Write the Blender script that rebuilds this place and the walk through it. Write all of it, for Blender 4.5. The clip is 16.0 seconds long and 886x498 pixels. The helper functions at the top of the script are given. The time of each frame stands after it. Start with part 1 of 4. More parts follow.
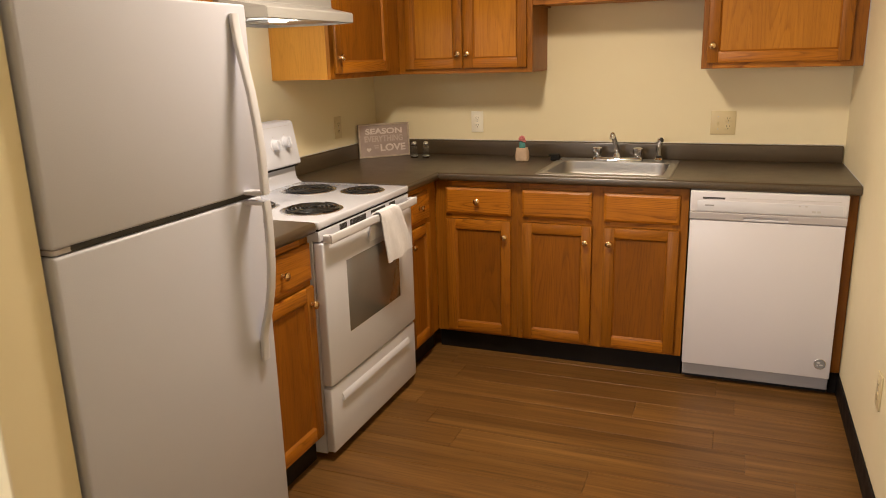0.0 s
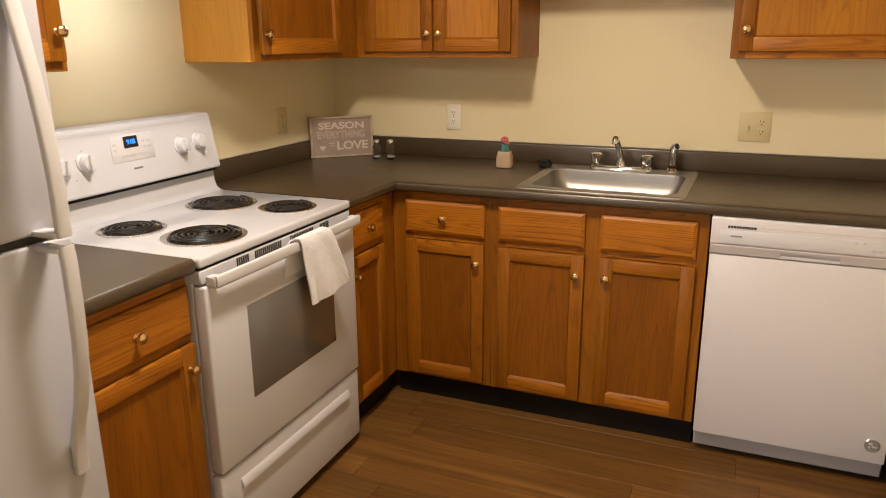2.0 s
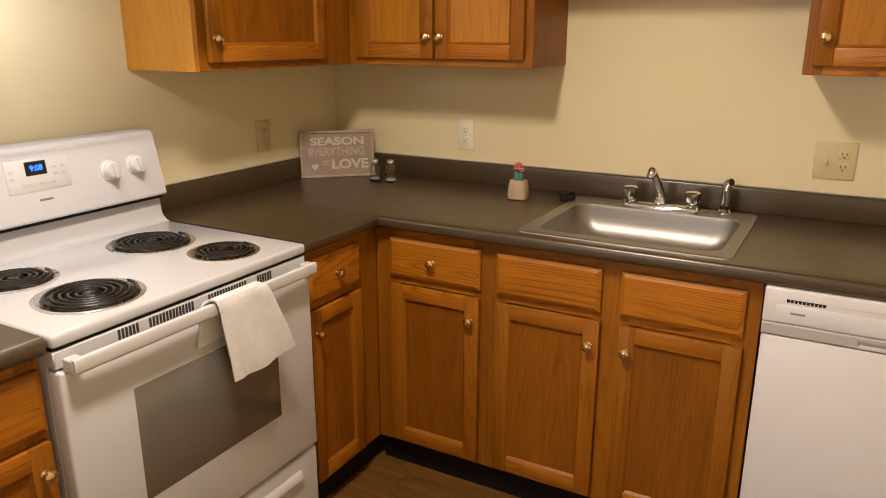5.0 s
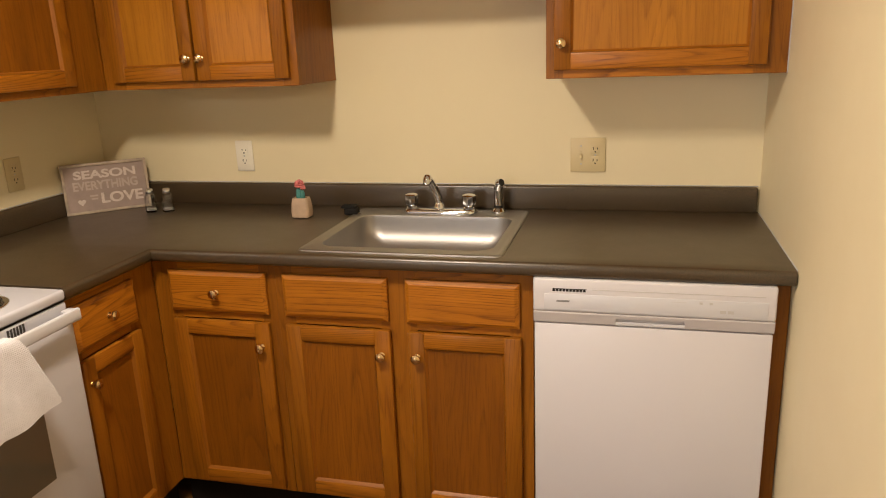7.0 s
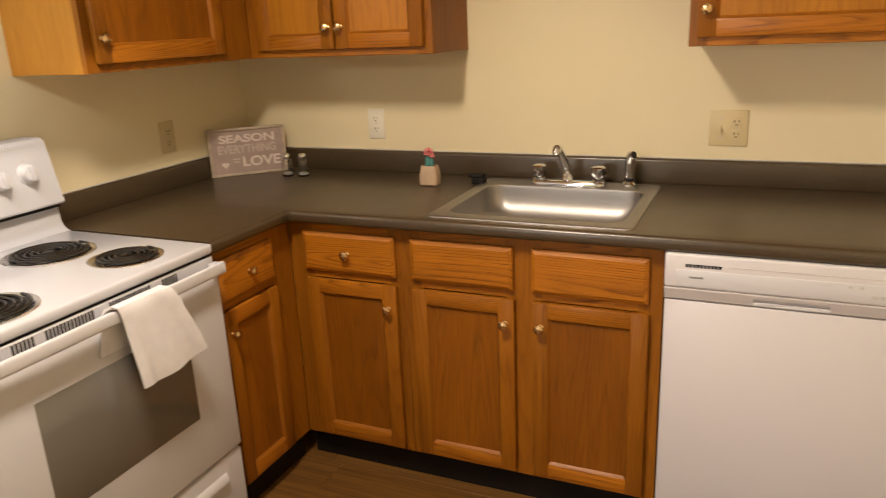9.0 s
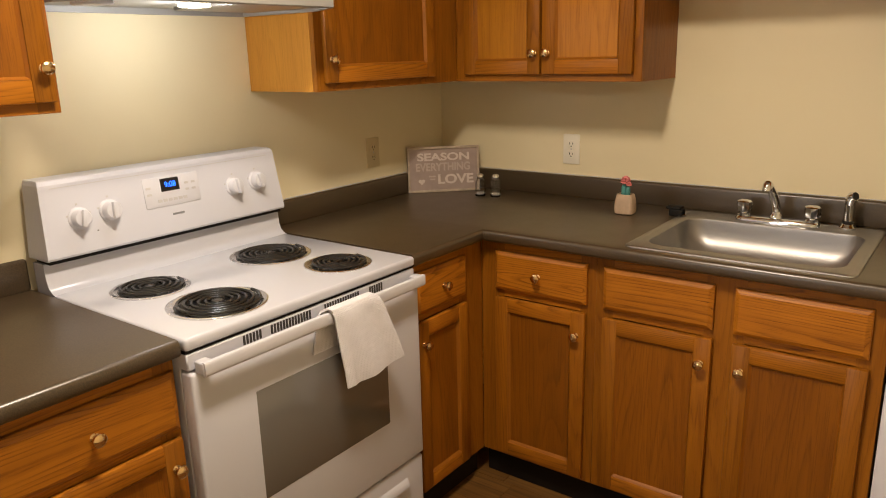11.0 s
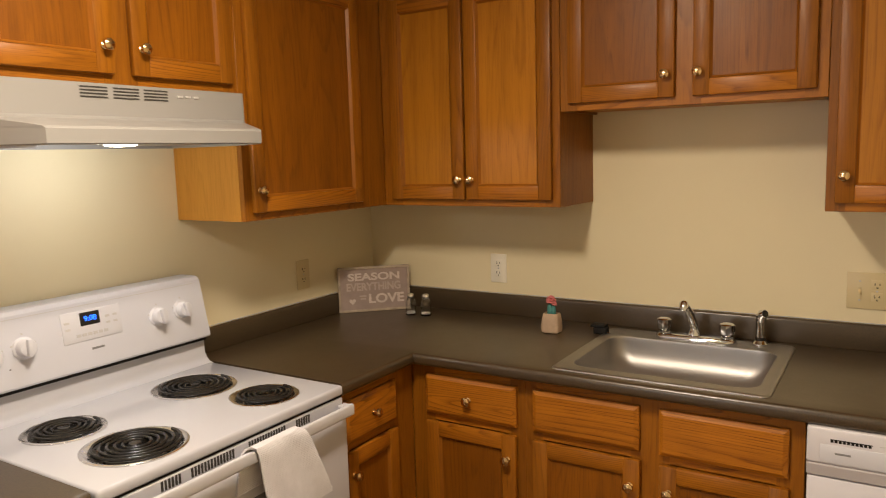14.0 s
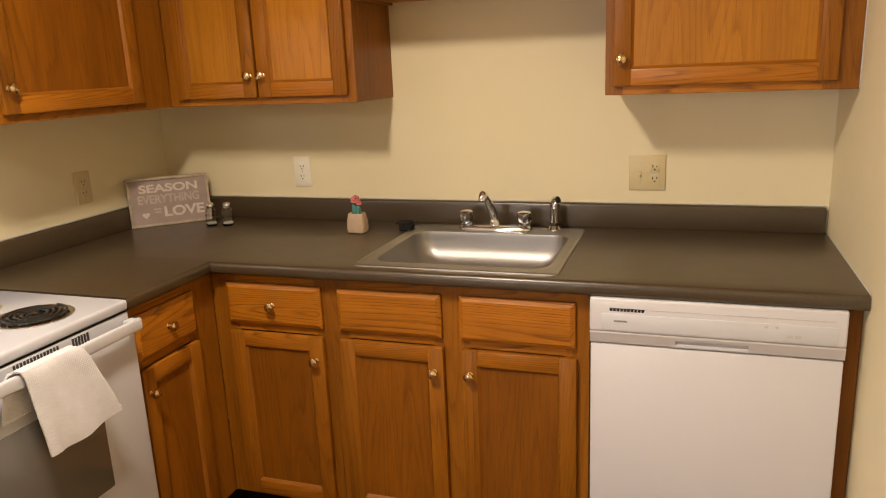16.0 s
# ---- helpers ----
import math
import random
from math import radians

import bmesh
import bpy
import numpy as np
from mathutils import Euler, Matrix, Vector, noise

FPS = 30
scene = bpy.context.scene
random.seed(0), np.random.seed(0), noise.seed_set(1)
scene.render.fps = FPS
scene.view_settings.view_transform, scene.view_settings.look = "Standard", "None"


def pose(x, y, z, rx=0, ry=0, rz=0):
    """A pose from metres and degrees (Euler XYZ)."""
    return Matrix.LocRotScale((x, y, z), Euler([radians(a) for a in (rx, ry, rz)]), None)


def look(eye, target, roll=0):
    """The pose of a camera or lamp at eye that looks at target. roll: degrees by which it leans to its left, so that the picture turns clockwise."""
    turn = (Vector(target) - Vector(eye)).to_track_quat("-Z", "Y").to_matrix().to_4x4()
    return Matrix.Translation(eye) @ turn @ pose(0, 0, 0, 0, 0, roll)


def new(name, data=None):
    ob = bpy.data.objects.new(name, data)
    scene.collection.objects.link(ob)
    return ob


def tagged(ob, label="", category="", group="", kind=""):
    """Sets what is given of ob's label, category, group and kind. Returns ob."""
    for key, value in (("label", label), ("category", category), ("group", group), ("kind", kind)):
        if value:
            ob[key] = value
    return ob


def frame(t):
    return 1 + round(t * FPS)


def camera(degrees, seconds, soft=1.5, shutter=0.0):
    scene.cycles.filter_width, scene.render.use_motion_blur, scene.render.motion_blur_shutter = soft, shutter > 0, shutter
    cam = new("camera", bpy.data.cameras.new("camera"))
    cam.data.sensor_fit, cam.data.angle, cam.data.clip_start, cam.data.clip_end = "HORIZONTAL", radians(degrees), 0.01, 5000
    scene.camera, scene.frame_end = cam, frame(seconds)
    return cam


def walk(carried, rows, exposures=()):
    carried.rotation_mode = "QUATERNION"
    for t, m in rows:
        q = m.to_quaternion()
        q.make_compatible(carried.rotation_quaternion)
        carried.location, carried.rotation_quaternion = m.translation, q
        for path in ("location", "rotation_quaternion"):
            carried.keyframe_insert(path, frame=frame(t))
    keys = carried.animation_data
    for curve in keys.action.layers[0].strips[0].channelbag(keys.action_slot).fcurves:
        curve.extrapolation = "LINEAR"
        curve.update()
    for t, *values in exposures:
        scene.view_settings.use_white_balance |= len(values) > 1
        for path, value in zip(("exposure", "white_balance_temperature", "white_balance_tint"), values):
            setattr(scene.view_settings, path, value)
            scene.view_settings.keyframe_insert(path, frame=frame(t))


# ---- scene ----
cam = camera(62.0, 16.0, soft=0.95, shutter=0.35)
PATH = [
    (0, (1.973, -3.919, 1.457), (1.252, -2.123, 0.952), -1.6),
    (0.5, (1.922, -3.749, 1.464), (1.209, -1.953, 0.946), -1.8),
    (1, (1.902, -3.558, 1.452), (1.2, -1.76, 0.929), -1.8),
    (1.5, (1.923, -3.35, 1.466), (1.189, -1.563, 0.952), -1.0),
    (2, (1.909, -3.173, 1.44), (1.16, -1.401, 0.896), -0.4),
    (2.5, (1.875, -2.999, 1.46), (1.123, -1.228, 0.913), 0.3),
    (3, (1.865, -2.881, 1.454), (1.067, -1.13, 0.908), 1.0),
    (3.5, (1.882, -2.731, 1.457), (0.958, -1.048, 0.895), 1.7),
    (6, (2.002, -2.536, 1.481), (1.135, -0.822, 0.925), -2.3),
    (6.5, (2.035, -2.52, 1.482), (1.41, -0.702, 0.93), -2.2),
    (7, (2.057, -2.51, 1.486), (1.561, -0.649, 0.947), -2.3),
    (7.5, (2.062, -2.513, 1.491), (1.602, -0.641, 0.957), -2.4),
    (8, (2.059, -2.502, 1.471), (1.548, -0.653, 0.905), -2.6),
    (8.5, (2.05, -2.502, 1.456), (1.456, -0.69, 0.851), -2.5),
    (9, (2.027, -2.529, 1.466), (1.24, -0.786, 0.879), -2.6),
    (9.5, (1.984, -2.549, 1.469), (1.042, -0.879, 0.901), -1.8),
    (10, (1.952, -2.568, 1.454), (0.891, -0.971, 0.882), -1.0),
    (12.5, (1.938, -2.606, 1.545), (0.729, -1.055, 1.178), -0.7),
    (13, (1.948, -2.598, 1.561), (0.773, -1.007, 1.269), -1.0),
    (13.5, (1.967, -2.602, 1.577), (0.846, -0.966, 1.322), -1.3),
    (14, (1.972, -2.587, 1.557), (0.926, -0.901, 1.303), -1.6),
    (14.5, (1.988, -2.555, 1.529), (1.031, -0.824, 1.23), -1.9),
    (15, (2.012, -2.531, 1.505), (1.211, -0.735, 1.142), -1.9),
    (15.5, (2.03, -2.523, 1.494), (1.339, -0.696, 1.063), -2.4),
    (16, (2.048, -2.499, 1.48), (1.413, -0.666, 0.993), -2.5),
]
EXPOSURES = [(0.0, -0.19), (1.0, -0.23), (2.5, -0.21), (3.5, -0.23), (6.0, -0.25), (7.0, -0.15), (9.0, -0.12), (10.0, -0.24), (12.5, -0.44), (13.5, -0.50), (14.0, -0.49), (15.0, -0.32), (16.0, -0.14)]
walk(cam, [(t, look(eye, target, roll)) for t, eye, target, roll in PATH], EXPOSURES)

# ---------------------------------------------------------------- world and lights
world = bpy.data.worlds.new("world")
scene.world = world
world.use_nodes = True
wn = world.node_tree
sky = wn.nodes.new("ShaderNodeTexSky")
sky.sky_type, sky.sun_disc, sky.sun_elevation, sky.sun_rotation = "NISHITA", False, radians(28), radians(200)
wn.links.new(sky.outputs[0], wn.nodes["Background"].inputs[0])
wn.nodes["Background"].inputs[1].default_value = 0.08

LAMP = (1.15, -1.74, 2.335)      # long wraparound lamp over the kitchen floor


def lamp(name, kind, energy, colour, m, **kw):
    d = bpy.data.lights.new(name, kind)
    d.energy, d.color = energy, colour
    for k, v in kw.items():
        setattr(d, k, v)
    ob = new(name, d)
    ob.matrix_world = m
    return ob


lamp("ceiling_bulb", "AREA", 40, (1.0, 0.825, 0.64), pose(*LAMP), shape="RECTANGLE", size=0.16, size_y=0.36)
lamp("hood_bulb", "POINT", 3.7, (1.0, 0.98, 0.96), pose(0.29, -1.445, 1.585), shadow_soft_size=0.03)
lamp("window_daylight", "AREA", 84, (0.97, 0.91, 0.90), pose(-0.40, -6.44, 1.45, 90, 0, 0), shape="RECTANGLE", size=1.7, size_y=1.2)


# ---------------------------------------------------------------- materials
def nodes_of(name):
    m = bpy.data.materials.new(name)
    m.use_nodes = True
    t = m.node_tree
    return m, t, t.nodes["Principled BSDF"]


def nd(t, kind, **kw):
    n = t.nodes.new("ShaderNode" + kind)
    for k, v in kw.items():
        setattr(n, k, v)
    return n


def setv(n, **kw):
    for k, v in kw.items():
        n.inputs[k.replace("_", " ")].default_value = v
    return n


def ramp(t, src, stops):
    r = nd(t, "ValToRGB")
    e = r.color_ramp.elements
    while len(e) < len(stops):
        e.new(0.5)
    for el, (p, c) in zip(e, stops):
        el.position, el.color = p, (*c, 1) if len(c) == 3 else c
    t.links.new(src, r.inputs[0])
    return r.outputs[0]


def mixc(t, fac, a, b, mode="MIX"):
    m = nd(t, "Mix", data_type="RGBA", blend_type=mode)
    for sock, v in ((m.inputs[0], fac), (m.inputs[6], a), (m.inputs[7], b)):
        if isinstance(v, (int, float)):
            sock.default_value = v
        elif isinstance(v, tuple):
            sock.default_value = (*v, 1)
        else:
            t.links.new(v, sock)
    return m.outputs[2]


def coords(t, scale=(1, 1, 1), shift=0.0, swap=False):
    """Object coordinates, moved along by a random amount for each object."""
    tc = nd(t, "TexCoord").outputs["Object"]
    if swap:
        s, c = nd(t, "SeparateXYZ"), nd(t, "CombineXYZ")
        t.links.new(tc, s.inputs[0])
        for a, b in ((0, 2), (1, 1), (2, 0)):
            t.links.new(s.outputs[a], c.inputs[b])
        tc = c.outputs[0]
    if shift:
        oi, mul, add = nd(t, "ObjectInfo"), nd(t, "Math", operation="MULTIPLY"), nd(t, "VectorMath", operation="ADD")
        t.links.new(oi.outputs["Random"], mul.inputs[0])
        mul.inputs[1].default_value = shift
        t.links.new(tc, add.inputs[0])
        t.links.new(mul.outputs[0], add.inputs[1])
        tc = add.outputs[0]
    mp = nd(t, "Mapping")
    mp.inputs["Scale"].default_value = scale
    t.links.new(tc, mp.inputs[0])
    return mp.outputs[0]


def noise_of(t, vec, scale, detail=4, rough=0.55, distort=0.0):
    n = setv(nd(t, "TexNoise"), Scale=scale, Detail=detail, Roughness=rough, Distortion=distort)
    t.links.new(vec, n.inputs["Vector"])
    return n.outputs[0]


def bump_to(t, b, height, strength, dist):
    n = setv(nd(t, "Bump"), Strength=strength, Distance=dist)
    t.links.new(height, n.inputs["Height"])
    t.links.new(n.outputs[0], b.inputs["Normal"])


def value_shift(t, col, amount):
    """Makes each object a little lighter or darker than its neighbours."""
    oi, mr, hsv = nd(t, "ObjectInfo"), nd(t, "MapRange"), nd(t, "HueSaturation")
    t.links.new(oi.outputs["Random"], mr.inputs[0])
    setv(mr, To_Min=1 - amount, To_Max=1 + amount)
    t.links.new(mr.outputs[0], hsv.inputs["Value"])
    t.links.new(col, hsv.inputs["Color"])
    return hsv.outputs[0]


def oak(name, swap=False, light=(0.370, 0.142, 0.0085), dark=(0.110, 0.028, 0.0018), shift_by=0.13, rough=0.33, figure=26.0, ring=34.0, lines=0.55):
    """Varnished oak: growth rings that close into cathedral arches, soft streaks and short dark pores along the grain."""
    m, t, b = nodes_of(name)
    v = coords(t, (1, 1, 1), 37.0, swap)
    arch = noise_of(t, coords(t, (6.0, 6.0, 0.50), 37.0, swap), 1.0, 1.2, 0.35)
    wave = noise_of(t, coords(t, (60.0, 60.0, 3.0), 37.0, swap), 1.0, 2.0, 0.5)
    sep = nd(t, "SeparateXYZ")
    t.links.new(v, sep.inputs[0])
    total = None
    for src, k in ((sep.outputs[0], ring), (arch, figure), (wave, 0.5)):
        mad = nd(t, "Math", operation="MULTIPLY_ADD")
        t.links.new(src, mad.inputs[0])
        mad.inputs[1].default_value, mad.inputs[2].default_value = k, 0.0
        if total:
            t.links.new(total, mad.inputs[2])
        total = mad.outputs[0]
    fract = nd(t, "Math", operation="FRACT")
    t.links.new(total, fract.inputs[0])
    v2 = coords(t, (1, 1, 0.022), 37.0, swap)
    pores, streak = noise_of(t, v2, 430.0, 3, 0.6), noise_of(t, v2, 46.0, 4, 0.62)
    broad = noise_of(t, coords(t, (1, 1, 0.16), 37.0, swap), 9.0, 3, 0.55)
    half = tuple(0.5 * (a + d) for a, d in zip(light, dark))
    c = ramp(t, broad, [(0.30, tuple(0.62 * a + 0.38 * d for a, d in zip(light, dark))), (0.66, light)])
    band = ramp(t, fract.outputs[0], [(0.0, (0.1 * lines,) * 3), (0.08, (lines,) * 3), (0.24, (0.5 * lines,) * 3), (0.52, (0, 0, 0)), (1.0, (0.04 * lines,) * 3)])
    patchy = mixc(t, 1.0, band, ramp(t, noise_of(t, coords(t, (1, 1, 0.06), 37.0, swap), 110.0, 3, 0.65), [(0.36, (1, 1, 1)), (0.66, (0.25, 0.25, 0.25))]), "MULTIPLY")
    patchy = mixc(t, 1.0, patchy, ramp(t, noise_of(t, v, 5.0, 2), [(0.34, (0.35, 0.35, 0.35)), (0.55, (1, 1, 1))]), "MULTIPLY")
    c = mixc(t, patchy, c, dark)
    c = mixc(t, ramp(t, streak, [(0.36, (0.36,) * 3), (0.60, (0, 0, 0))]), c, half)
    c = mixc(t, ramp(t, pores, [(0.35, (0.34,) * 3), (0.46, (0, 0, 0))]), c, tuple(0.8 * d for d in dark))
    t.links.new(value_shift(t, c, shift_by), b.inputs["Base Color"])
    t.links.new(ramp(t, pores, [(0.3, (rough + 0.14,) * 3), (0.6, (rough,) * 3)]), b.inputs["Roughness"])
    setv(b, Specular_IOR_Level=0.30)
    bump_to(t, b, pores, 0.08, 0.002)
    return m


def paint(name, base, rough=0.55, grain=260, bump=0.12, var=0.05, big=1.4, metallic=0.0, coat=0.0, spots=0.0):
    """A plain painted, moulded or enamelled surface: a trace of unevenness at two scales."""
    m, t, b = nodes_of(name)
    v = coords(t)
    large, fine = noise_of(t, v, big, 4, 0.6), noise_of(t, v, grain, 2, 0.5)
    lo, hi = tuple(max(0, a * (1 - var)) for a in base), tuple(min(1, a * (1 + var)) for a in base)
    c = ramp(t, large, [(0.3, lo), (0.7, hi)])
    if spots:
        c = mixc(t, ramp(t, noise_of(t, v, 9, 5, 0.7), [(0.62, (0, 0, 0)), (0.72, (spots,) * 3)]), c, tuple(a * 0.6 for a in base))
    t.links.new(c, b.inputs["Base Color"])
    t.links.new(ramp(t, noise_of(t, v, 18, 4), [(0.3, (rough * 0.88,) * 3), (0.7, (min(1, rough * 1.12),) * 3)]), b.inputs["Roughness"])
    setv(b, Metallic=metallic, Coat_Weight=coat, Coat_Roughness=0.08)
    if bump:
        bump_to(t, b, fine, bump, 0.001)
    return m


def laminate():
    """Dark brown speckled laminate with a soft sheen."""
    m, t, b = nodes_of("laminate")
    v = coords(t)
    sp = setv(nd(t, "TexVoronoi"), Scale=330.0)
    t.links.new(v, sp.inputs["Vector"])
    c = ramp(t, sp.outputs["Distance"], [(0.1, (0.088, 0.060, 0.032)), (0.45, (0.062, 0.042, 0.022)), (0.8, (0.040, 0.027, 0.014))])
    c = mixc(t, ramp(t, noise_of(t, v, 3.0, 4), [(0.35, (0, 0, 0)), (0.7, (0.2, 0.2, 0.2))]), c, (0.070, 0.047, 0.024))
    t.links.new(c, b.inputs["Base Color"])
    t.links.new(ramp(t, noise_of(t, v, 14, 5, 0.65), [(0.3, (0.29,) * 3), (0.75, (0.34,) * 3)]), b.inputs["Roughness"])
    setv(b, Specular_IOR_Level=0.85)
    return m


def brushed(name, base, rough, stretch):
    m, t, b = nodes_of(name)
    f = noise_of(t, coords(t, stretch), 900, 2, 0.5)
    t.links.new(ramp(t, f, [(0.3, (rough * 0.9,) * 3), (0.7, (rough * 1.1,) * 3)]), b.inputs["Roughness"])
    t.links.new(ramp(t, noise_of(t, coords(t), 7, 4), [(0.3, tuple(a * 0.9 for a in base)), (0.7, base)]), b.inputs["Base Color"])
    setv(b, Metallic=1.0)
    return m


def metal(name, base, rough):
    m, t, b = nodes_of(name)
    t.links.new(ramp(t, noise_of(t, coords(t), 60, 4), [(0.35, (rough * 0.7,) * 3), (0.7, (rough * 1.5,) * 3)]), b.inputs["Roughness"])
    setv(b, Base_Color=(*base, 1), Metallic=1.0)
    return m


def plank_vinyl():
    m, t, b = nodes_of("vinyl_plank")
    v = coords(t, (0.07, 1, 1), 53.0)
    v2 = coords(t, (0.022, 1, 1), 53.0)
    broad, streak, fine = noise_of(t, v, 7.0, 4, 0.6, 1.2), noise_of(t, v2, 42, 4, 0.62), noise_of(t, v2, 190, 3, 0.6)
    c = ramp(t, broad, [(0.28, (0.125, 0.056, 0.013)), (0.5, (0.190, 0.090, 0.022)), (0.72, (0.275, 0.138, 0.037))])
    c = mixc(t, ramp(t, streak, [(0.38, (0.42,) * 3), (0.58, (0, 0, 0))]), c, (0.070, 0.034, 0.013))
    c = mixc(t, ramp(t, fine, [(0.34, (0.5,) * 3), (0.5, (0, 0, 0))]), c, (0.050, 0.026, 0.011))
    t.links.new(value_shift(t, c, 0.13), b.inputs["Base Color"])
    t.links.new(ramp(t, streak, [(0.3, (0.46,) * 3), (0.7, (0.34,) * 3)]), b.inputs["Roughness"])
    setv(b, Specular_IOR_Level=0.30)
    bump_to(t, b, fine, 0.10, 0.0012)
    return m


def cloth(name, base):
    m, t, b = nodes_of(name)
    v = coords(t)
    w1 = setv(nd(t, "TexWave", bands_direction="X"), Scale=70.0, Distortion=0.5)
    w2 = setv(nd(t, "TexWave", bands_direction="Z"), Scale=70.0, Distortion=0.5)
    add = nd(t, "Math", operation="ADD")
    for k, w in enumerate((w1, w2)):
        t.links.new(v, w.inputs["Vector"])
        t.links.new(w.outputs[1], add.inputs[k])
    t.links.new(ramp(t, noise_of(t, v, 30, 5), [(0.3, tuple(a * 0.9 for a in base)), (0.7, base)]), b.inputs["Base Color"])
    setv(b, Roughness=0.95, Sheen_Weight=0.25)
    bump_to(t, b, add.outputs[0], 0.38, 0.0016)
    return m


def glass(name, colour=(1, 1, 1), rough=0.03):
    m, t, b = nodes_of(name)
    setv(b, Base_Color=(*colour, 1), Roughness=rough, Transmission_Weight=1.0, IOR=1.46)
    return m


def glow(name, colour, strength):
    m, t, b = nodes_of(name)
    setv(b, Base_Color=(0.02, 0.02, 0.02, 1), Emission_Color=(*colour, 1), Emission_Strength=strength)
    return m


OAK = oak("oak_upright", light=(0.345, 0.124, 0.0076), lines=0.60)
OAKH = oak("oak_level", swap=True, light=(0.47, 0.168, 0.0112), dark=(0.090, 0.022, 0.0015), figure=40.0, ring=50.0, lines=0.92)
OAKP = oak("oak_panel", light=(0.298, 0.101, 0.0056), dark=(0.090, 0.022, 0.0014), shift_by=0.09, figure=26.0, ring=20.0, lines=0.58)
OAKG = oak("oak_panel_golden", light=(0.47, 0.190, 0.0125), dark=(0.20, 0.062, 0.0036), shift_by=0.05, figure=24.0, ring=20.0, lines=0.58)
OAKLIP = oak("oak_moulding", light=(0.33, 0.115, 0.010), dark=(0.20, 0.060, 0.005), lines=0.1)
VENEER = oak("oak_side_veneer", light=(0.62, 0.285, 0.040), dark=(0.42, 0.165, 0.017), shift_by=0.03, rough=0.42, figure=30.0, lines=0.45)
LAM = laminate()
WALL = paint("cream_wall_paint", (0.815, 0.725, 0.49), 0.62, grain=170, bump=0.16, var=0.025)
CEIL = paint("ceiling_paint", (0.82, 0.80, 0.74), 0.8, grain=90, bump=0.35, var=0.03)
ENAMEL = paint("white_enamel", (0.585, 0.60, 0.665), 0.16, grain=40, bump=0.015, var=0.012, coat=0.4)
WHITE = paint("white_appliance_paint", (0.62, 0.63, 0.695), 0.34, grain=420, bump=0.05, var=0.015)
DISHWHITE = paint("dishwasher_white_paint", (0.69, 0.675, 0.715), 0.34, grain=420, bump=0.05, var=0.015)
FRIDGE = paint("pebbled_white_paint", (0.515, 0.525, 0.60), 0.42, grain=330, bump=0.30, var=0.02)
WPLAST = paint("white_plastic", (0.64, 0.645, 0.695), 0.36, bump=0.03, var=0.02)
GPLAST = paint("pale_grey_plastic", (0.52, 0.495, 0.51), 0.42, bump=0.03, var=0.03)
GSTEEL = paint("grey_painted_steel", (0.36, 0.36, 0.38), 0.45, bump=0.05, var=0.06)
ALMOND = paint("almond_hood_paint", (0.335, 0.33, 0.318), 0.38, grain=300, bump=0.04, var=0.02)
IVORY = paint("ivory_plastic", (0.66, 0.555, 0.32), 0.38, bump=0.02, var=0.03)
CREAMPL = paint("cream_plastic", (0.86, 0.82, 0.70), 0.38, bump=0.02, var=0.03)
BLACK = paint("black_plastic", (0.012, 0.011, 0.010), 0.42, bump=0.05, var=0.2)
COVE = paint("dark_vinyl_base", (0.010, 0.008, 0.007), 0.55, bump=0.08, var=0.25)
COIL = paint("burner_coil", (0.020, 0.019, 0.018), 0.22, grain=500, bump=0.2, var=0.3)
SLOT = paint("dark_slot", (0.015, 0.014, 0.013), 0.7, bump=0.0, var=0.1)
# dark grey painted for the shade inside vent slots and the fridge seam
GAPSHADE = paint("grey_gap_shade", (0.045, 0.042, 0.038), 0.7, bump=0.0, var=0.1)
INK = paint("grey_print", (0.22, 0.22, 0.23), 0.5, bump=0.0, var=0.02)
PALEINK = paint("pale_print", (0.55, 0.54, 0.54), 0.5, bump=0.0, var=0.02)
OVENGLASS = paint("dark_oven_glass", (0.165, 0.155, 0.140), 0.10, bump=0.0, var=0.05, coat=0.5)
CHROME = metal("chrome", (0.70, 0.72, 0.76), 0.06)
BRASS = metal("brushed_brass", (0.74, 0.53, 0.28), 0.20)
STEEL = brushed("brushed_steel", (0.44, 0.43, 0.42), 0.42, (0.03, 1, 1))
PAN = metal("drip_pan_chrome", (0.80, 0.79, 0.78), 0.20)
PANDARK = metal("dark_pan_metal", (0.13, 0.12, 0.11), 0.32)
PLANK = plank_vinyl()
UNDER = paint("floor_joint", (0.03, 0.017, 0.009), 0.8, bump=0.0, var=0.1)
TOWEL = cloth("waffle_cotton", (0.77, 0.765, 0.82))
GLASS = glass("clear_glass", (0.97, 0.98, 0.98))
for dull in (COVE, SLOT):
    dull.node_tree.nodes["Principled BSDF"].inputs["Specular IOR Level"].default_value = 0.15
SIGNFACE = paint("mauve_grey_print", (0.36, 0.28, 0.25), 0.6, grain=120, bump=0.1, var=0.09, big=22)
SIGNWHITE = paint("chalk_white_lettering", (0.64, 0.56, 0.52), 0.6, bump=0.05, var=0.1, big=40)
SIGNGREY = paint("faded_lettering", (0.50, 0.41, 0.37), 0.6, bump=0.05, var=0.1, big=40)
SIGNFRAME = paint("weathered_wood_frame", (0.44, 0.36, 0.28), 0.6, grain=90, bump=0.3, var=0.22, big=30)
POT = paint("tan_ceramic", (0.50, 0.37, 0.26), 0.6, grain=160, bump=0.25, var=0.12, big=30)
PINK = paint("pink_petals", (0.74, 0.25, 0.25), 0.7, bump=0.2, var=0.2, big=60)
TEAL = paint("teal_cactus", (0.06, 0.23, 0.22), 0.7, bump=0.2, var=0.25, big=60)
SALT = paint("white_salt", (0.78, 0.77, 0.75), 0.9, grain=700, bump=0.3, var=0.05)
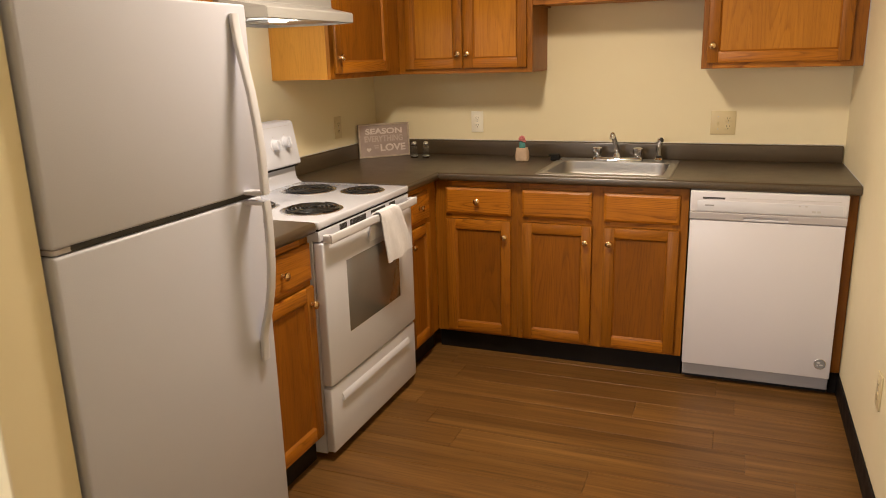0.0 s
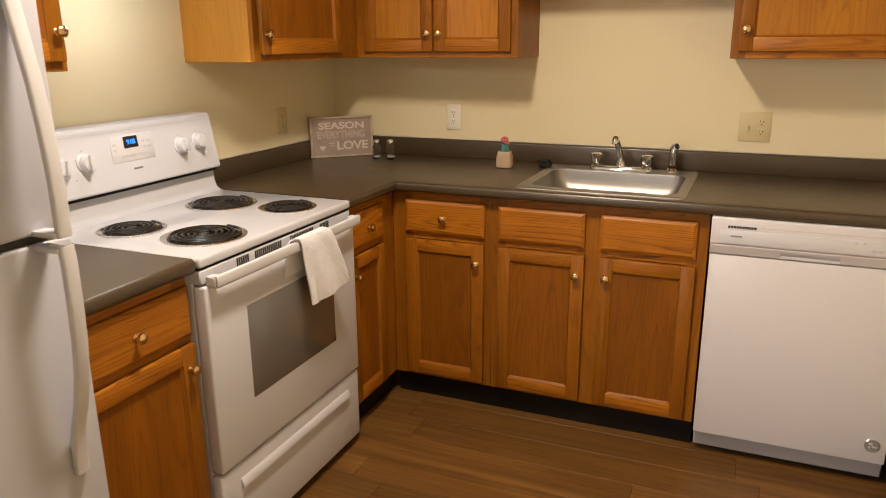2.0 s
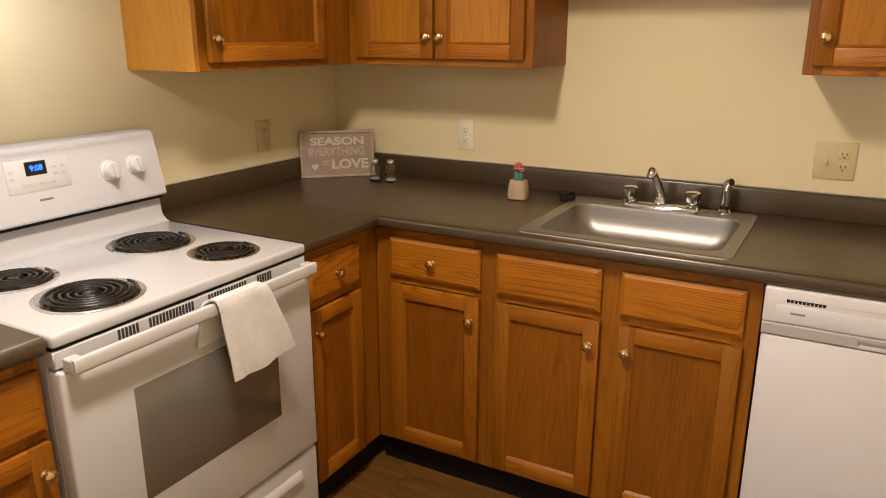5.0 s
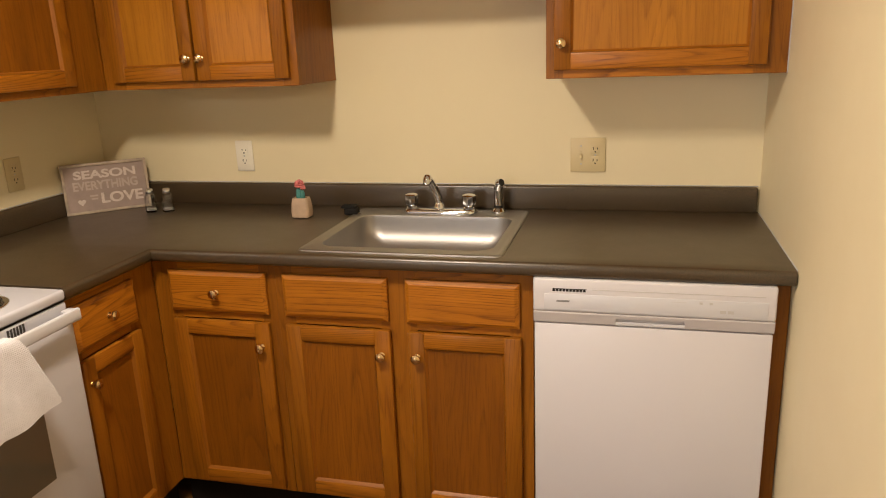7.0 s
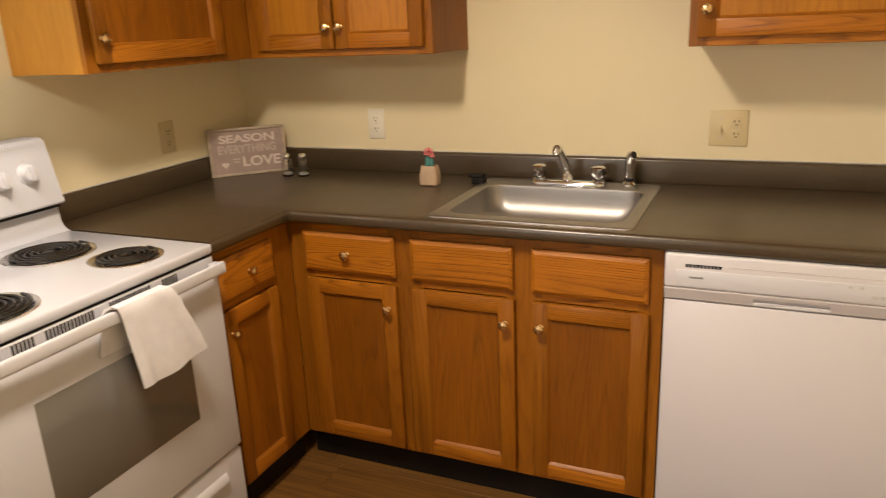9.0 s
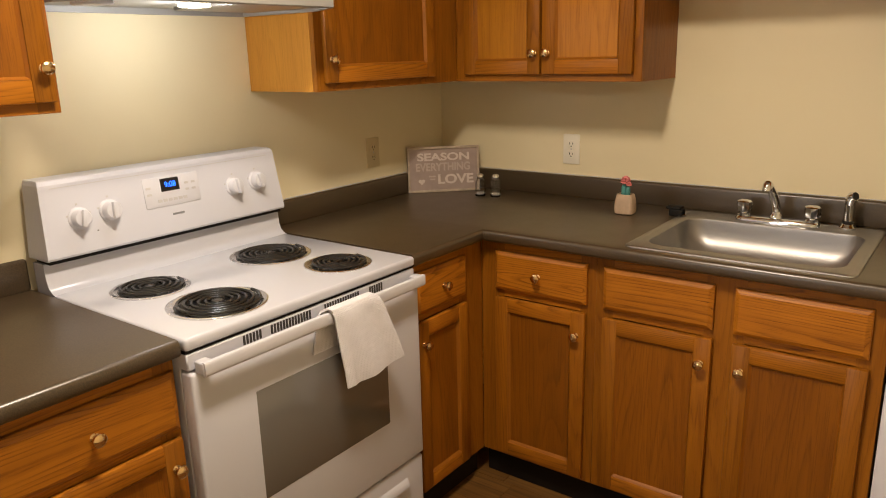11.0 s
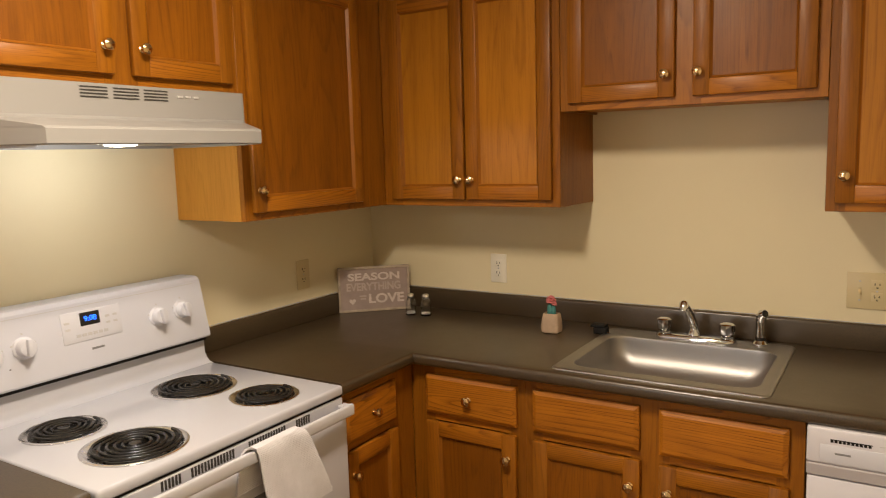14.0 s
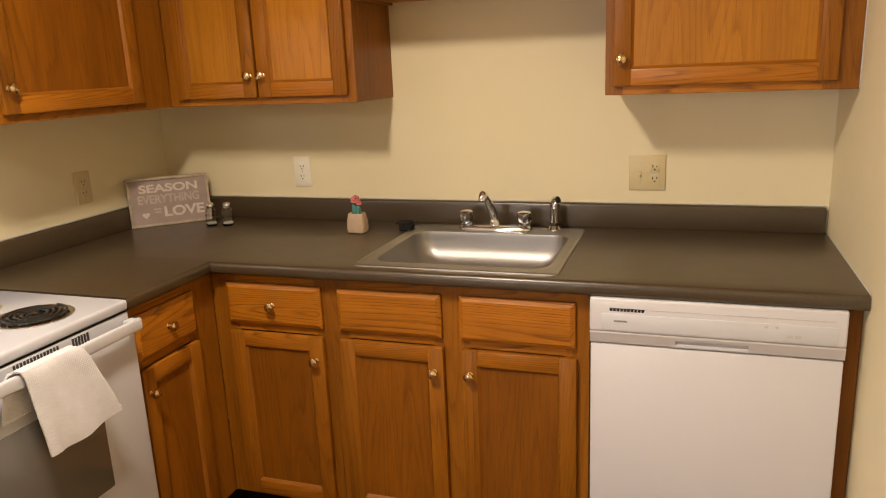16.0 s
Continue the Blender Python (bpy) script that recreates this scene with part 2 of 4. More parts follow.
DIGITS = glow("blue_display", (0.01, 0.13, 1.0), 6.0)
LENS = glow("hood_lamp_lens", (1.0, 0.86, 0.60), 9.0)
DOME = glow("lamp_diffuser", (1.0, 0.82, 0.60), 10.0)


# ---------------------------------------------------------------- mesh helpers
def box(x0, x1, y0, y1, z0, z1, bevel=0.0015, seg=1):
    bm = bmesh.new()
    bmesh.ops.create_cube(bm, size=1)
    for v in bm.verts:
        v.co = (x0 + (v.co.x + 0.5) * (x1 - x0), y0 + (v.co.y + 0.5) * (y1 - y0), z0 + (v.co.z + 0.5) * (z1 - z0))
    if bevel:
        b = min(bevel, 0.45 * min(abs(x1 - x0), abs(y1 - y0), abs(z1 - z0)))
        bmesh.ops.bevel(bm, geom=bm.edges[:], offset=b, segments=seg, profile=0.5, affect="EDGES")
    return bm


def add(bm, other):
    """Joins another bmesh into bm."""
    me = bpy.data.meshes.new("tmp")
    other.to_mesh(me)
    bm.from_mesh(me)
    bpy.data.meshes.remove(me)
    other.free()
    return bm


def boxes(rows, bevel=0.0015):
    bm = bmesh.new()
    for r in rows:
        add(bm, box(*r, bevel=bevel))
    return bm


def loops(rings, close_first=True, close_last=True):
    """A skin over rings that have the same number of points."""
    bm = bmesh.new()
    vs = [[bm.verts.new(p) for p in ring] for ring in rings]
    n = len(vs[0])
    for a, b in zip(vs, vs[1:]):
        for i in range(n):
            bm.faces.new((a[i], a[(i + 1) % n], b[(i + 1) % n], b[i]))
    if close_first:
        bm.faces.new(vs[0][::-1])
    if close_last:
        bm.faces.new(vs[-1])
    bmesh.ops.recalc_face_normals(bm, faces=bm.faces[:])
    return bm


def lathe(profile, centre, axis="z", seg=24, wobble=0.0):
    """Turns (radius, height) pairs round an axis through centre."""
    rings = []
    for r, h in profile:
        ring = []
        for i in range(seg):
            a = 2 * math.pi * i / seg
            rr = r * (1 + (wobble if i % 2 else 0))
            u, v = rr * math.cos(a), rr * math.sin(a)
            p = {"z": (u, v, h), "y": (u, -h, v), "x": (h, u, v)}[axis]
            ring.append(Vector(centre) + Vector(p))
        rings.append(ring)
    return loops(rings)


def tube(points, radii, seg=12):
    """A round bar along points."""
    pts = [Vector(p) for p in points]
    if isinstance(radii, (int, float)):
        radii = [radii] * len(pts)
    rings, side = [], None
    for i, p in enumerate(pts):
        d = (pts[min(i + 1, len(pts) - 1)] - pts[max(i - 1, 0)]).normalized()
        if side is None:
            side = d.cross(Vector((0, 0, 1)) if abs(d.z) < 0.9 else Vector((1, 0, 0))).normalized()
        side = (side - d * side.dot(d)).normalized()
        up = d.cross(side)
        rings.append([p + radii[i] * (side * math.cos(a) + up * math.sin(a)) for a in (2 * math.pi * k / seg for k in range(seg))])
    return loops(rings)


def bar(points, w, h, across=(1, 0, 0)):
    """A flat bar with rounded edges along points; w wide along across, h thick."""
    pts, ax = [Vector(p) for p in points], Vector(across)
    rings = []
    for i, p in enumerate(pts):
        d = (pts[min(i + 1, len(pts) - 1)] - pts[max(i - 1, 0)]).normalized()
        n = d.cross(ax).normalized()
        ring = []
        for k in range(16):
            a = 2 * math.pi * k / 16
            c, s = math.cos(a), math.sin(a)
            ring.append(p + ax * (w / 2 * math.copysign(abs(c) ** 0.45, c)) + n * (h / 2 * math.copysign(abs(s) ** 0.45, s)))
        rings.append(ring)
    return loops(rings)


def round_rect(x0, x1, y0, y1, z, r, n=6):
    pts = []
    for cx, cy, a0 in ((x1 - r, y1 - r, 0), (x0 + r, y1 - r, 90), (x0 + r, y0 + r, 180), (x1 - r, y0 + r, 270)):
        for k in range(n + 1):
            a = radians(a0 + 90 * k / n)
            pts.append((cx + r * math.cos(a), cy + r * math.sin(a), z))
    return pts


def prism(outline, u0, u1, bevel=0.0, axis="x"):
    """Pushes an outline of (y, z) along x from u0 to u1."""
    bm = loops([[(u0, y, z) for y, z in outline], [(u1, y, z) for y, z in outline]])
    if bevel:
        bmesh.ops.bevel(bm, geom=bm.edges[:], offset=bevel, segments=2, profile=0.5, affect="EDGES")
    return bm


LEFT = pose(0, 0, 0, 0, 0, 90)      # along the left wall: local x is world y, local -y points into the room
BACK = pose(0, 0, 0)
ORIGIN = {}


def thing(name, m, origin, label, category, group="", kind=""):
    """An Empty at the thing's base. The parts are given in the coordinates of its wall."""
    ob = new(name)
    ob.empty_display_size = 0.1
    ob.matrix_world = m @ Matrix.Translation(origin)
    ORIGIN[ob.name] = Vector(origin)
    return tagged(ob, label, category, group, kind)


def root(ob):
    while ob.parent:
        ob = ob.parent
    return ob


def finish(bm, material, smooth):
    me = bpy.data.meshes.new("mesh")
    bm.to_mesh(me)
    bm.free()
    me.materials.append(material)
    if smooth:
        me.polygons.foreach_set("use_smooth", [True] * len(me.polygons))
        me.set_sharp_from_angle(angle=radians(38))
    return me


def part(name, bm, material, parent, label="", smooth=True):
    bmesh.ops.translate(bm, verts=bm.verts[:], vec=-ORIGIN.get(root(parent).name, Vector()))
    ob = new(name, finish(bm, material, smooth))
    ob.parent = parent
    return tagged(ob, label)


def shared(name, me, place, parent, label="", turn=(0, 0, 0)):
    """A part that shares its mesh with others."""
    ob = new(name, me)
    ob.parent = parent
    ob.matrix_basis = pose(*(Vector(place) - ORIGIN.get(root(parent).name, Vector())), *turn)
    return tagged(ob, label)


def solid(name, bm, material, label="", category="", kind="structure", smooth=True):
    return tagged(new(name, finish(bm, material, smooth)), label, category, "", kind)


def lettering(text, size, depth=0.0006, squash=1.0, bold=0.0):
    """The built-in font as a mesh in the x-z plane, centred, facing -y."""
    cu = bpy.data.curves.new("text", "FONT")
    cu.body, cu.size, cu.extrude, cu.align_x, cu.align_y = text, size, depth, "CENTER", "CENTER"
    cu.offset = bold
    ob = bpy.data.objects.new("text", cu)
    scene.collection.objects.link(ob)
    me = bpy.data.meshes.new_from_object(ob)
    bpy.data.objects.remove(ob)
    bm = bmesh.new()
    bm.from_mesh(me)
    bpy.data.meshes.remove(me)
    bmesh.ops.transform(bm, matrix=Matrix.Rotation(radians(90), 4, "X") @ Matrix.Diagonal((squash, 1, 1, 1)), verts=bm.verts[:])
    return bm


# ---------------------------------------------------------------- the room
RIGHT, CEILING = 2.450, 2.44
solid("wall_back", box(-0.10, RIGHT + 0.10, 0.0, 0.10, 0, CEILING, 0), WALL, "cream painted kitchen wall behind the sink", "wall")
solid("wall_left", box(-0.10, 0.0, -3.07, 0.0, 0, CEILING, 0), WALL, "cream painted kitchen wall behind the stove", "wall")
solid("wall_right", box(RIGHT, RIGHT + 0.10, -6.5, 0.0, 0, CEILING, 0), WALL, "cream painted plain wall beside the dishwasher", "wall")
solid("wall_stub", box(0.0, 0.722, -3.062, -2.912, 0, CEILING, 0.004), WALL, "short cream partition wall beside the refrigerator", "wall")
solid("wall_living_left", box(-1.60, -1.50, -6.5, -3.07, 0, CEILING, 0), WALL, "cream painted wall of the living area", "wall")
solid("wall_living_return", box(-1.60, -0.10, -3.07, -2.97, 0, CEILING, 0), WALL, "cream painted wall of the living area", "wall")
solid("wall_living_rear", boxes([(-1.60, -1.30, -6.6, -6.5, 0, CEILING), (0.50, RIGHT + 0.10, -6.6, -6.5, 0, CEILING),
                                 (-1.30, 0.50, -6.6, -6.5, 0, 0.82), (-1.30, 0.50, -6.6, -6.5, 2.08, CEILING)], 0), WALL,
      "cream painted wall with a window opening", "wall")
solid("ceiling", box(-1.60, RIGHT + 0.10, -6.6, 0.10, CEILING, CEILING + 0.10, 0), CEIL, "off-white ceiling", "ceiling")
solid("baseboard", boxes([(RIGHT - 0.007, RIGHT - 0.0005, -6.5, -0.584, 0.0, 0.098), (0.02, 0.72, -3.0695, -3.0625, 0.0, 0.098),
                          (0.7225, 0.729, -3.062, -2.915, 0.0, 0.098)], 0.002), COVE, "dark brown vinyl cove base along the wall", "baseboard")

# window frame in the living area
solid("window_1", boxes([(-1.30, -1.24, -6.57, -6.53, 0.82, 2.08), (0.44, 0.50, -6.57, -6.53, 0.82, 2.08), (-1.24, 0.44, -6.57, -6.53, 0.82, 0.88),
                         (-1.24, 0.44, -6.57, -6.53, 2.02, 2.08), (-1.24, 0.44, -6.565, -6.535, 1.42, 1.47)], 0.004), WPLAST,
      "white window frame that lets daylight in", "window")


# ---------------------------------------------------------------- cabinets
def knob_mesh():
    prof = [(0.0085, 0.0), (0.0095, 0.0015), (0.0058, 0.004), (0.0050, 0.010), (0.0072, 0.0135), (0.0130, 0.0165), (0.0150, 0.0200),
            (0.0142, 0.0240), (0.0095, 0.0275), (0.0030, 0.0288)]
    return finish(lathe(prof, (0, 0, 0), "y", 20), BRASS, True)


KNOB = knob_mesh()
STILE = 0.049


def door(cab, u0, u1, z0, z1, face, knob, field=None):
    """A frame-and-panel door whose front lies at depth face."""
    y = -face
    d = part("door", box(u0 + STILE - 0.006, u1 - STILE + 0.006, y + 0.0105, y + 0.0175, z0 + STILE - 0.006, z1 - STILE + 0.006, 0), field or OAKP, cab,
             "honey oak door with a flat recessed panel")
    for a, b in ((u0, u0 + STILE), (u1 - STILE, u1)):
        part("stile", box(a, b, y, y + 0.0185, z0, z1, 0.0045, 2), OAK, d)
    for a, b in ((z0, z0 + STILE), (z1 - STILE, z1)):
        part("rail", box(u0 + STILE - 0.002, u1 - STILE + 0.002, y + 0.0006, y + 0.0185, a, b, 0.0045, 2), OAKH, d)
    # routed inner lip
    i0, i1, j0, j1, w = u0 + STILE, u1 - STILE, z0 + STILE, z1 - STILE, 0.0065
    bm = bmesh.new()
    outer, inner = [(i0, j0), (i1, j0), (i1, j1), (i0, j1)], [(i0 + w, j0 + w), (i1 - w, j0 + w), (i1 - w, j1 - w), (i0 + w, j1 - w)]
    vo, vi = [bm.verts.new((a, y + 0.0022, b)) for a, b in outer], [bm.verts.new((a, y + 0.0103, b)) for a, b in inner]
    for k in range(4):
        bm.faces.new((vo[k], vo[(k + 1) % 4], vi[(k + 1) % 4], vi[k]))
    part("moulding", bm, OAKLIP, d, smooth=False)
    if knob:
        shared("knob", KNOB, (knob[0], y, knob[1]), d, "round brass knob")
    return d


def drawer(cab, u0, u1, z0, z1, face, knob=True):
    y = -face
    bm = loops([[(u0, y + 0.0185, z0), (u1, y + 0.0185, z0), (u1, y + 0.0185, z1), (u0, y + 0.0185, z1)],
                [(u0, y + 0.008, z0), (u1, y + 0.008, z0), (u1, y + 0.008, z1), (u0, y + 0.008, z1)],
                [(u0 + 0.003, y + 0.0055, z0 + 0.003), (u1 - 0.003, y + 0.0055, z0 + 0.003), (u1 - 0.003, y + 0.0055, z1 - 0.003), (u0 + 0.003, y + 0.0055, z1 - 0.003)],
                [(u0 + 0.013, y, z0 + 0.013), (u1 - 0.013, y, z0 + 0.013), (u1 - 0.013, y, z1 - 0.013), (u0 + 0.013, y, z1 - 0.013)]])
    d = part("drawer_front", bm, OAKH, cab, "honey oak drawer front with bevelled edge", smooth=False)
    if knob:
        shared("knob", KNOB, ((u0 + u1) / 2, y, (z0 + z1) / 2), d, "round brass knob")
    return d


def frame_of(cab, u0, u1, z0, z1, depth, stiles, rails, back=0.0):
    """The cabinet's box and its face frame. stiles: (from, to) along the wall; rails: (from, to) in height."""
    d0, d1, along = -depth + 0.019, -0.001, cab.matrix_world[0][0] > 0.5
    # back-run shade and hood-lamp light are put into the side colours
    for a, b in ((u0, u0 + 0.015), (u1 - 0.015, u1)):
        part("side_panel", box(a, b, d0, d1, z0, z1, 0), OAKP if along else VENEER, cab, "oak veneer side, colour darkened for its shade" if along else "lighter oak veneer side, colour lifted for the hood lamp", smooth=False)
    part("bottom_panel", box(u0 + 0.015, u1 - 0.015, d0, d1, z0 + 0.008, z0 + 0.022, 0), VENEER, cab, smooth=False)
    part("back_panel", box(u0 + 0.015, u1 - 0.015, -0.012, d1, z0 + 0.022, z1 - 0.016, 0), VENEER, cab, smooth=False)
    if z0 > 0.5:
        part("top_panel", box(u0 + 0.015, u1 - 0.015, d0, d1, z1 - 0.016, z1 - 0.002, 0), VENEER, cab, smooth=False)
    for a, b in stiles:
        part("frame_stile", box(a, b, -depth, -depth + 0.0188, z0, z1, 0.0012), OAK, cab)
    for a, b in rails:
        part("frame_rail", box(u0 + 0.01, u1 - 0.01, -depth + 0.0006, -depth + 0.018, a, b, 0.0012), OAKH, cab)


BASE_D, FACE_D, TOP_D, TOPFACE_D = 0.610, 0.629, 0.305, 0.324
BOTTOM, TOP = 0.100, 0.879


def base_cabinet(m, u0, u1, label, stiles):
    cab = thing("base_cabinet", m, ((u0 + u1) / 2, -BASE_D / 2, 0), label, "cabinet", "kitchen base cabinets")
    frame_of(cab, u0, u1, BOTTOM, TOP, BASE_D, stiles, [(BOTTOM, 0.135), (0.688, 0.722), (0.845, TOP)])
    part("toe_kick", box(u0, u1, -0.580, -0.563, 0.0, BOTTOM, 0), COVE, cab, "dark brown toe kick", smooth=False)
    return cab


Z_DOOR, Z_DRAWER = (0.114, 0.688), (0.714, 0.846)
# back run: one drawer unit, then the sink unit
cab = base_cabinet(BACK, 0.6102, 1.028, "honey oak base cabinet with one drawer and one door", [(0.6102, 0.70), (0.975, 1.028)])
drawer(cab, 0.670, 1.001, *Z_DRAWER, FACE_D)
door(cab, 0.672, 0.999, *Z_DOOR, FACE_D, (0.972, 0.612))
cab = base_cabinet(BACK, 1.028, 1.800, "honey oak sink base cabinet with two doors and false drawer fronts", [(1.028, 1.085), (1.355, 1.465), (1.735, 1.800)])
drawer(cab, 1.056, 1.382, *Z_DRAWER, FACE_D, False)
drawer(cab, 1.437, 1.764, *Z_DRAWER, FACE_D, False)
door(cab, 1.056, 1.385, *Z_DOOR, FACE_D, (1.358, 0.612))
door(cab, 1.439, 1.768, *Z_DOOR, FACE_D, (1.466, 0.614))
# end panel beside the dishwasher; darker panel oak stands in for its shade
ep = thing("end_panel", BACK, (2.436, -0.29, 0.0), "narrow oak filler panel between dishwasher and wall, darkened for its shade", "panel")
part("panel", box(2.4125, 2.4485, -0.598, -0.002, BOTTOM, TOP, 0.002), OAKP, ep)
part("toe_kick", box(2.4125, 2.4485, -0.580, -0.563, 0.0, BOTTOM - 0.0005, 0), COVE, ep, "dark brown toe kick", smooth=False)
# left run: corner unit and the unit between stove and refrigerator
cab = base_cabinet(LEFT, -1.016, -0.6103, "honey oak corner base cabinet beside the stove", [(-1.016, -0.955), (-0.745, -0.6103)])
drawer(cab, -0.980, -0.722, *Z_DRAWER, FACE_D)
door(cab, -0.980, -0.722, *Z_DOOR, FACE_D, (-0.957, 0.618))
cab = base_cabinet(LEFT, -2.195, -1.786, "honey oak base cabinet between stove and refrigerator", [(-2.195, -2.14), (-1.835, -1.786)])
drawer(cab, -2.168, -1.794, *Z_DRAWER, FACE_D)
door(cab, -2.168, -1.794, 0.114, 0.694, FACE_D, (-1.820, 0.630))


def wall_cabinet(m, u0, u1, z0, label, stiles, z1=2.166):
    cab = thing("wall_cabinet", m, ((u0 + u1) / 2, 0, z0), label, "cabinet", "kitchen wall cabinets")
    frame_of(cab, u0, u1, z0, z1, TOP_D, stiles, [(z0, z0 + 0.035), (z1 - 0.035, z1)])
    return cab


LOW, HIGH, DT = 1.372, 1.684, 2.117
cab = wall_cabinet(BACK, 0.3053, 1.020, LOW, "honey oak two-door wall cabinet in the corner", [(0.3053, 0.385), (0.640, 0.690), (0.965, 1.020)])
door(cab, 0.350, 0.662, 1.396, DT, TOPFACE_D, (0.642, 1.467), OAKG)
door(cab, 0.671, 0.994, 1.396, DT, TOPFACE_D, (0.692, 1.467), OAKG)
cab = wall_cabinet(BACK, 1.0215, 1.7985, HIGH, "short honey oak two-door cabinet above the sink", [(1.0215, 1.08), (1.365, 1.465), (1.74, 1.7985)])
door(cab, 1.052, 1.390, 1.708, DT, TOPFACE_D, (1.365, 1.776))
door(cab, 1.442, 1.770, 1.708, DT, TOPFACE_D, (1.460, 1.776))
cab = wall_cabinet(BACK, 1.800, 2.4465, LOW, "honey oak wall cabinet with one wide door", [(1.800, 1.850), (2.360, 2.4465)])
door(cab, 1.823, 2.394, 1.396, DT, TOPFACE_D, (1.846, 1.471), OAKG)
part("scribe_bead", box(2.4468, 2.4496, -0.306, -0.300, LOW, 2.166, 0.0008), WPLAST, cab, "thin pale caulk line")
cab = wall_cabinet(LEFT, -1.020, -0.003, LOW, "honey oak corner wall cabinet beside the range hood", [(-1.020, -0.955), (-0.50, -0.3053)])
door(cab, -0.992, -0.458, 1.396, DT, TOPFACE_D, (-0.972, 1.465))
cab = wall_cabinet(LEFT, -1.784, -1.0215, 1.751, "short honey oak two-door cabinet above the hood", [(-1.784, -1.73), (-1.45, -1.355), (-1.075, -1.0215)])
door(cab, -1.750, -1.429, 1.775, DT, TOPFACE_D, (-1.455, 1.842))
door(cab, -1.376, -1.048, 1.775, DT, TOPFACE_D, (-1.350, 1.842))
cab = wall_cabinet(LEFT, -2.242, -1.785, LOW, "honey oak wall cabinet between hood and refrigerator", [(-2.242, -2.19), (-1.835, -1.785)])
door(cab, -2.218, -1.797, 1.396, DT, TOPFACE_D, (-1.819, 1.467))


# ---------------------------------------------------------------- countertops
def slab(cells, z0, z1, fronts, radius=0.013):
    """A worktop from rectangles that share corners, with its front edges rounded."""
    bm, seen = bmesh.new(), {}
    def vert(p):
        if p not in seen:
            seen[p] = bm.verts.new((*p, z1))
        return seen[p]
    for x0, x1, y0, y1 in cells:
        bm.faces.new([vert(p) for p in ((x0, y0), (x1, y0), (x1, y1), (x0, y1))])
    ext = bmesh.ops.extrude_face_region(bm, geom=bm.faces[:])
    low = [g for g in ext["geom"] if isinstance(g, bmesh.types.BMVert)]
    bmesh.ops.translate(bm, verts=low, vec=(0, 0, z0 - z1))
    bmesh.ops.recalc_face_normals(bm, faces=bm.faces[:])
    edges = [e for e in bm.edges if abs(e.verts[0].co.z - e.verts[1].co.z) < 1e-6 and fronts((e.verts[0].co + e.verts[1].co) / 2, (e.verts[0].co - e.verts[1].co))]
    bmesh.ops.bevel(bm, geom=edges, offset=radius, segments=4, profile=0.5, affect="EDGES")
    return bm


CT, CB, CF, CL = 0.9185, 0.8800, 0.658, 0.650
counter = thing("countertop", BACK, (1.2, -0.3, CB), "dark brown speckled laminate countertop with backsplash", "countertop")
xs, cells = (0.003, CL, 1.135, 1.695, 2.4475), []
for a, b in zip(xs, xs[1:]):
    for c, d in ((-0.003, -0.09), (-0.09, -0.600), (-0.600, -CF)):
        if not (a == 1.135 and c == -0.09):
            cells.append((a, b, d, c))
cells.append((0.003, CL, -1.018, -CF))
part("worktop", slab(cells, CB, CT, lambda c, e: (abs(c.y + CF) < 1e-4 and c.x > CL) or (abs(c.x - CL) < 1e-4 and c.y < -CF)), LAM, counter)
part("backsplash", box(0.022, 2.4440, -0.022, -0.0015, CT - 0.004, 1.0010, 0.009, 3), LAM, counter)
part("backsplash", box(0.0015, 0.0215, -1.018, -0.0015, CT - 0.004, 1.0010, 0.009, 3), LAM, counter)
part("caulk_bead", boxes([(0.02, 2.4440, -0.004, -0.0005, 1.0010, 1.0035), (0.0005, 0.004, -1.018, -0.02, 1.0010, 1.0035), (2.4478, 2.4497, -0.645, -0.024, CB + 0.004, CT + 0.0022)], 0.001), WPLAST, counter, "thin pale caulk line")
counter2 = thing("countertop", BACK, (0.3, -2.0, CB), "dark brown laminate countertop between stove and refrigerator", "countertop")
part("worktop", slab([(0.003, CL, -2.197, -1.789)], CB, CT, lambda c, e: abs(c.x - CL) < 1e-4), LAM, counter2)
part("backsplash", box(0.0015, 0.0215, -2.197, -1.789, CT - 0.004, 1.0010, 0.009, 3), LAM, counter2)


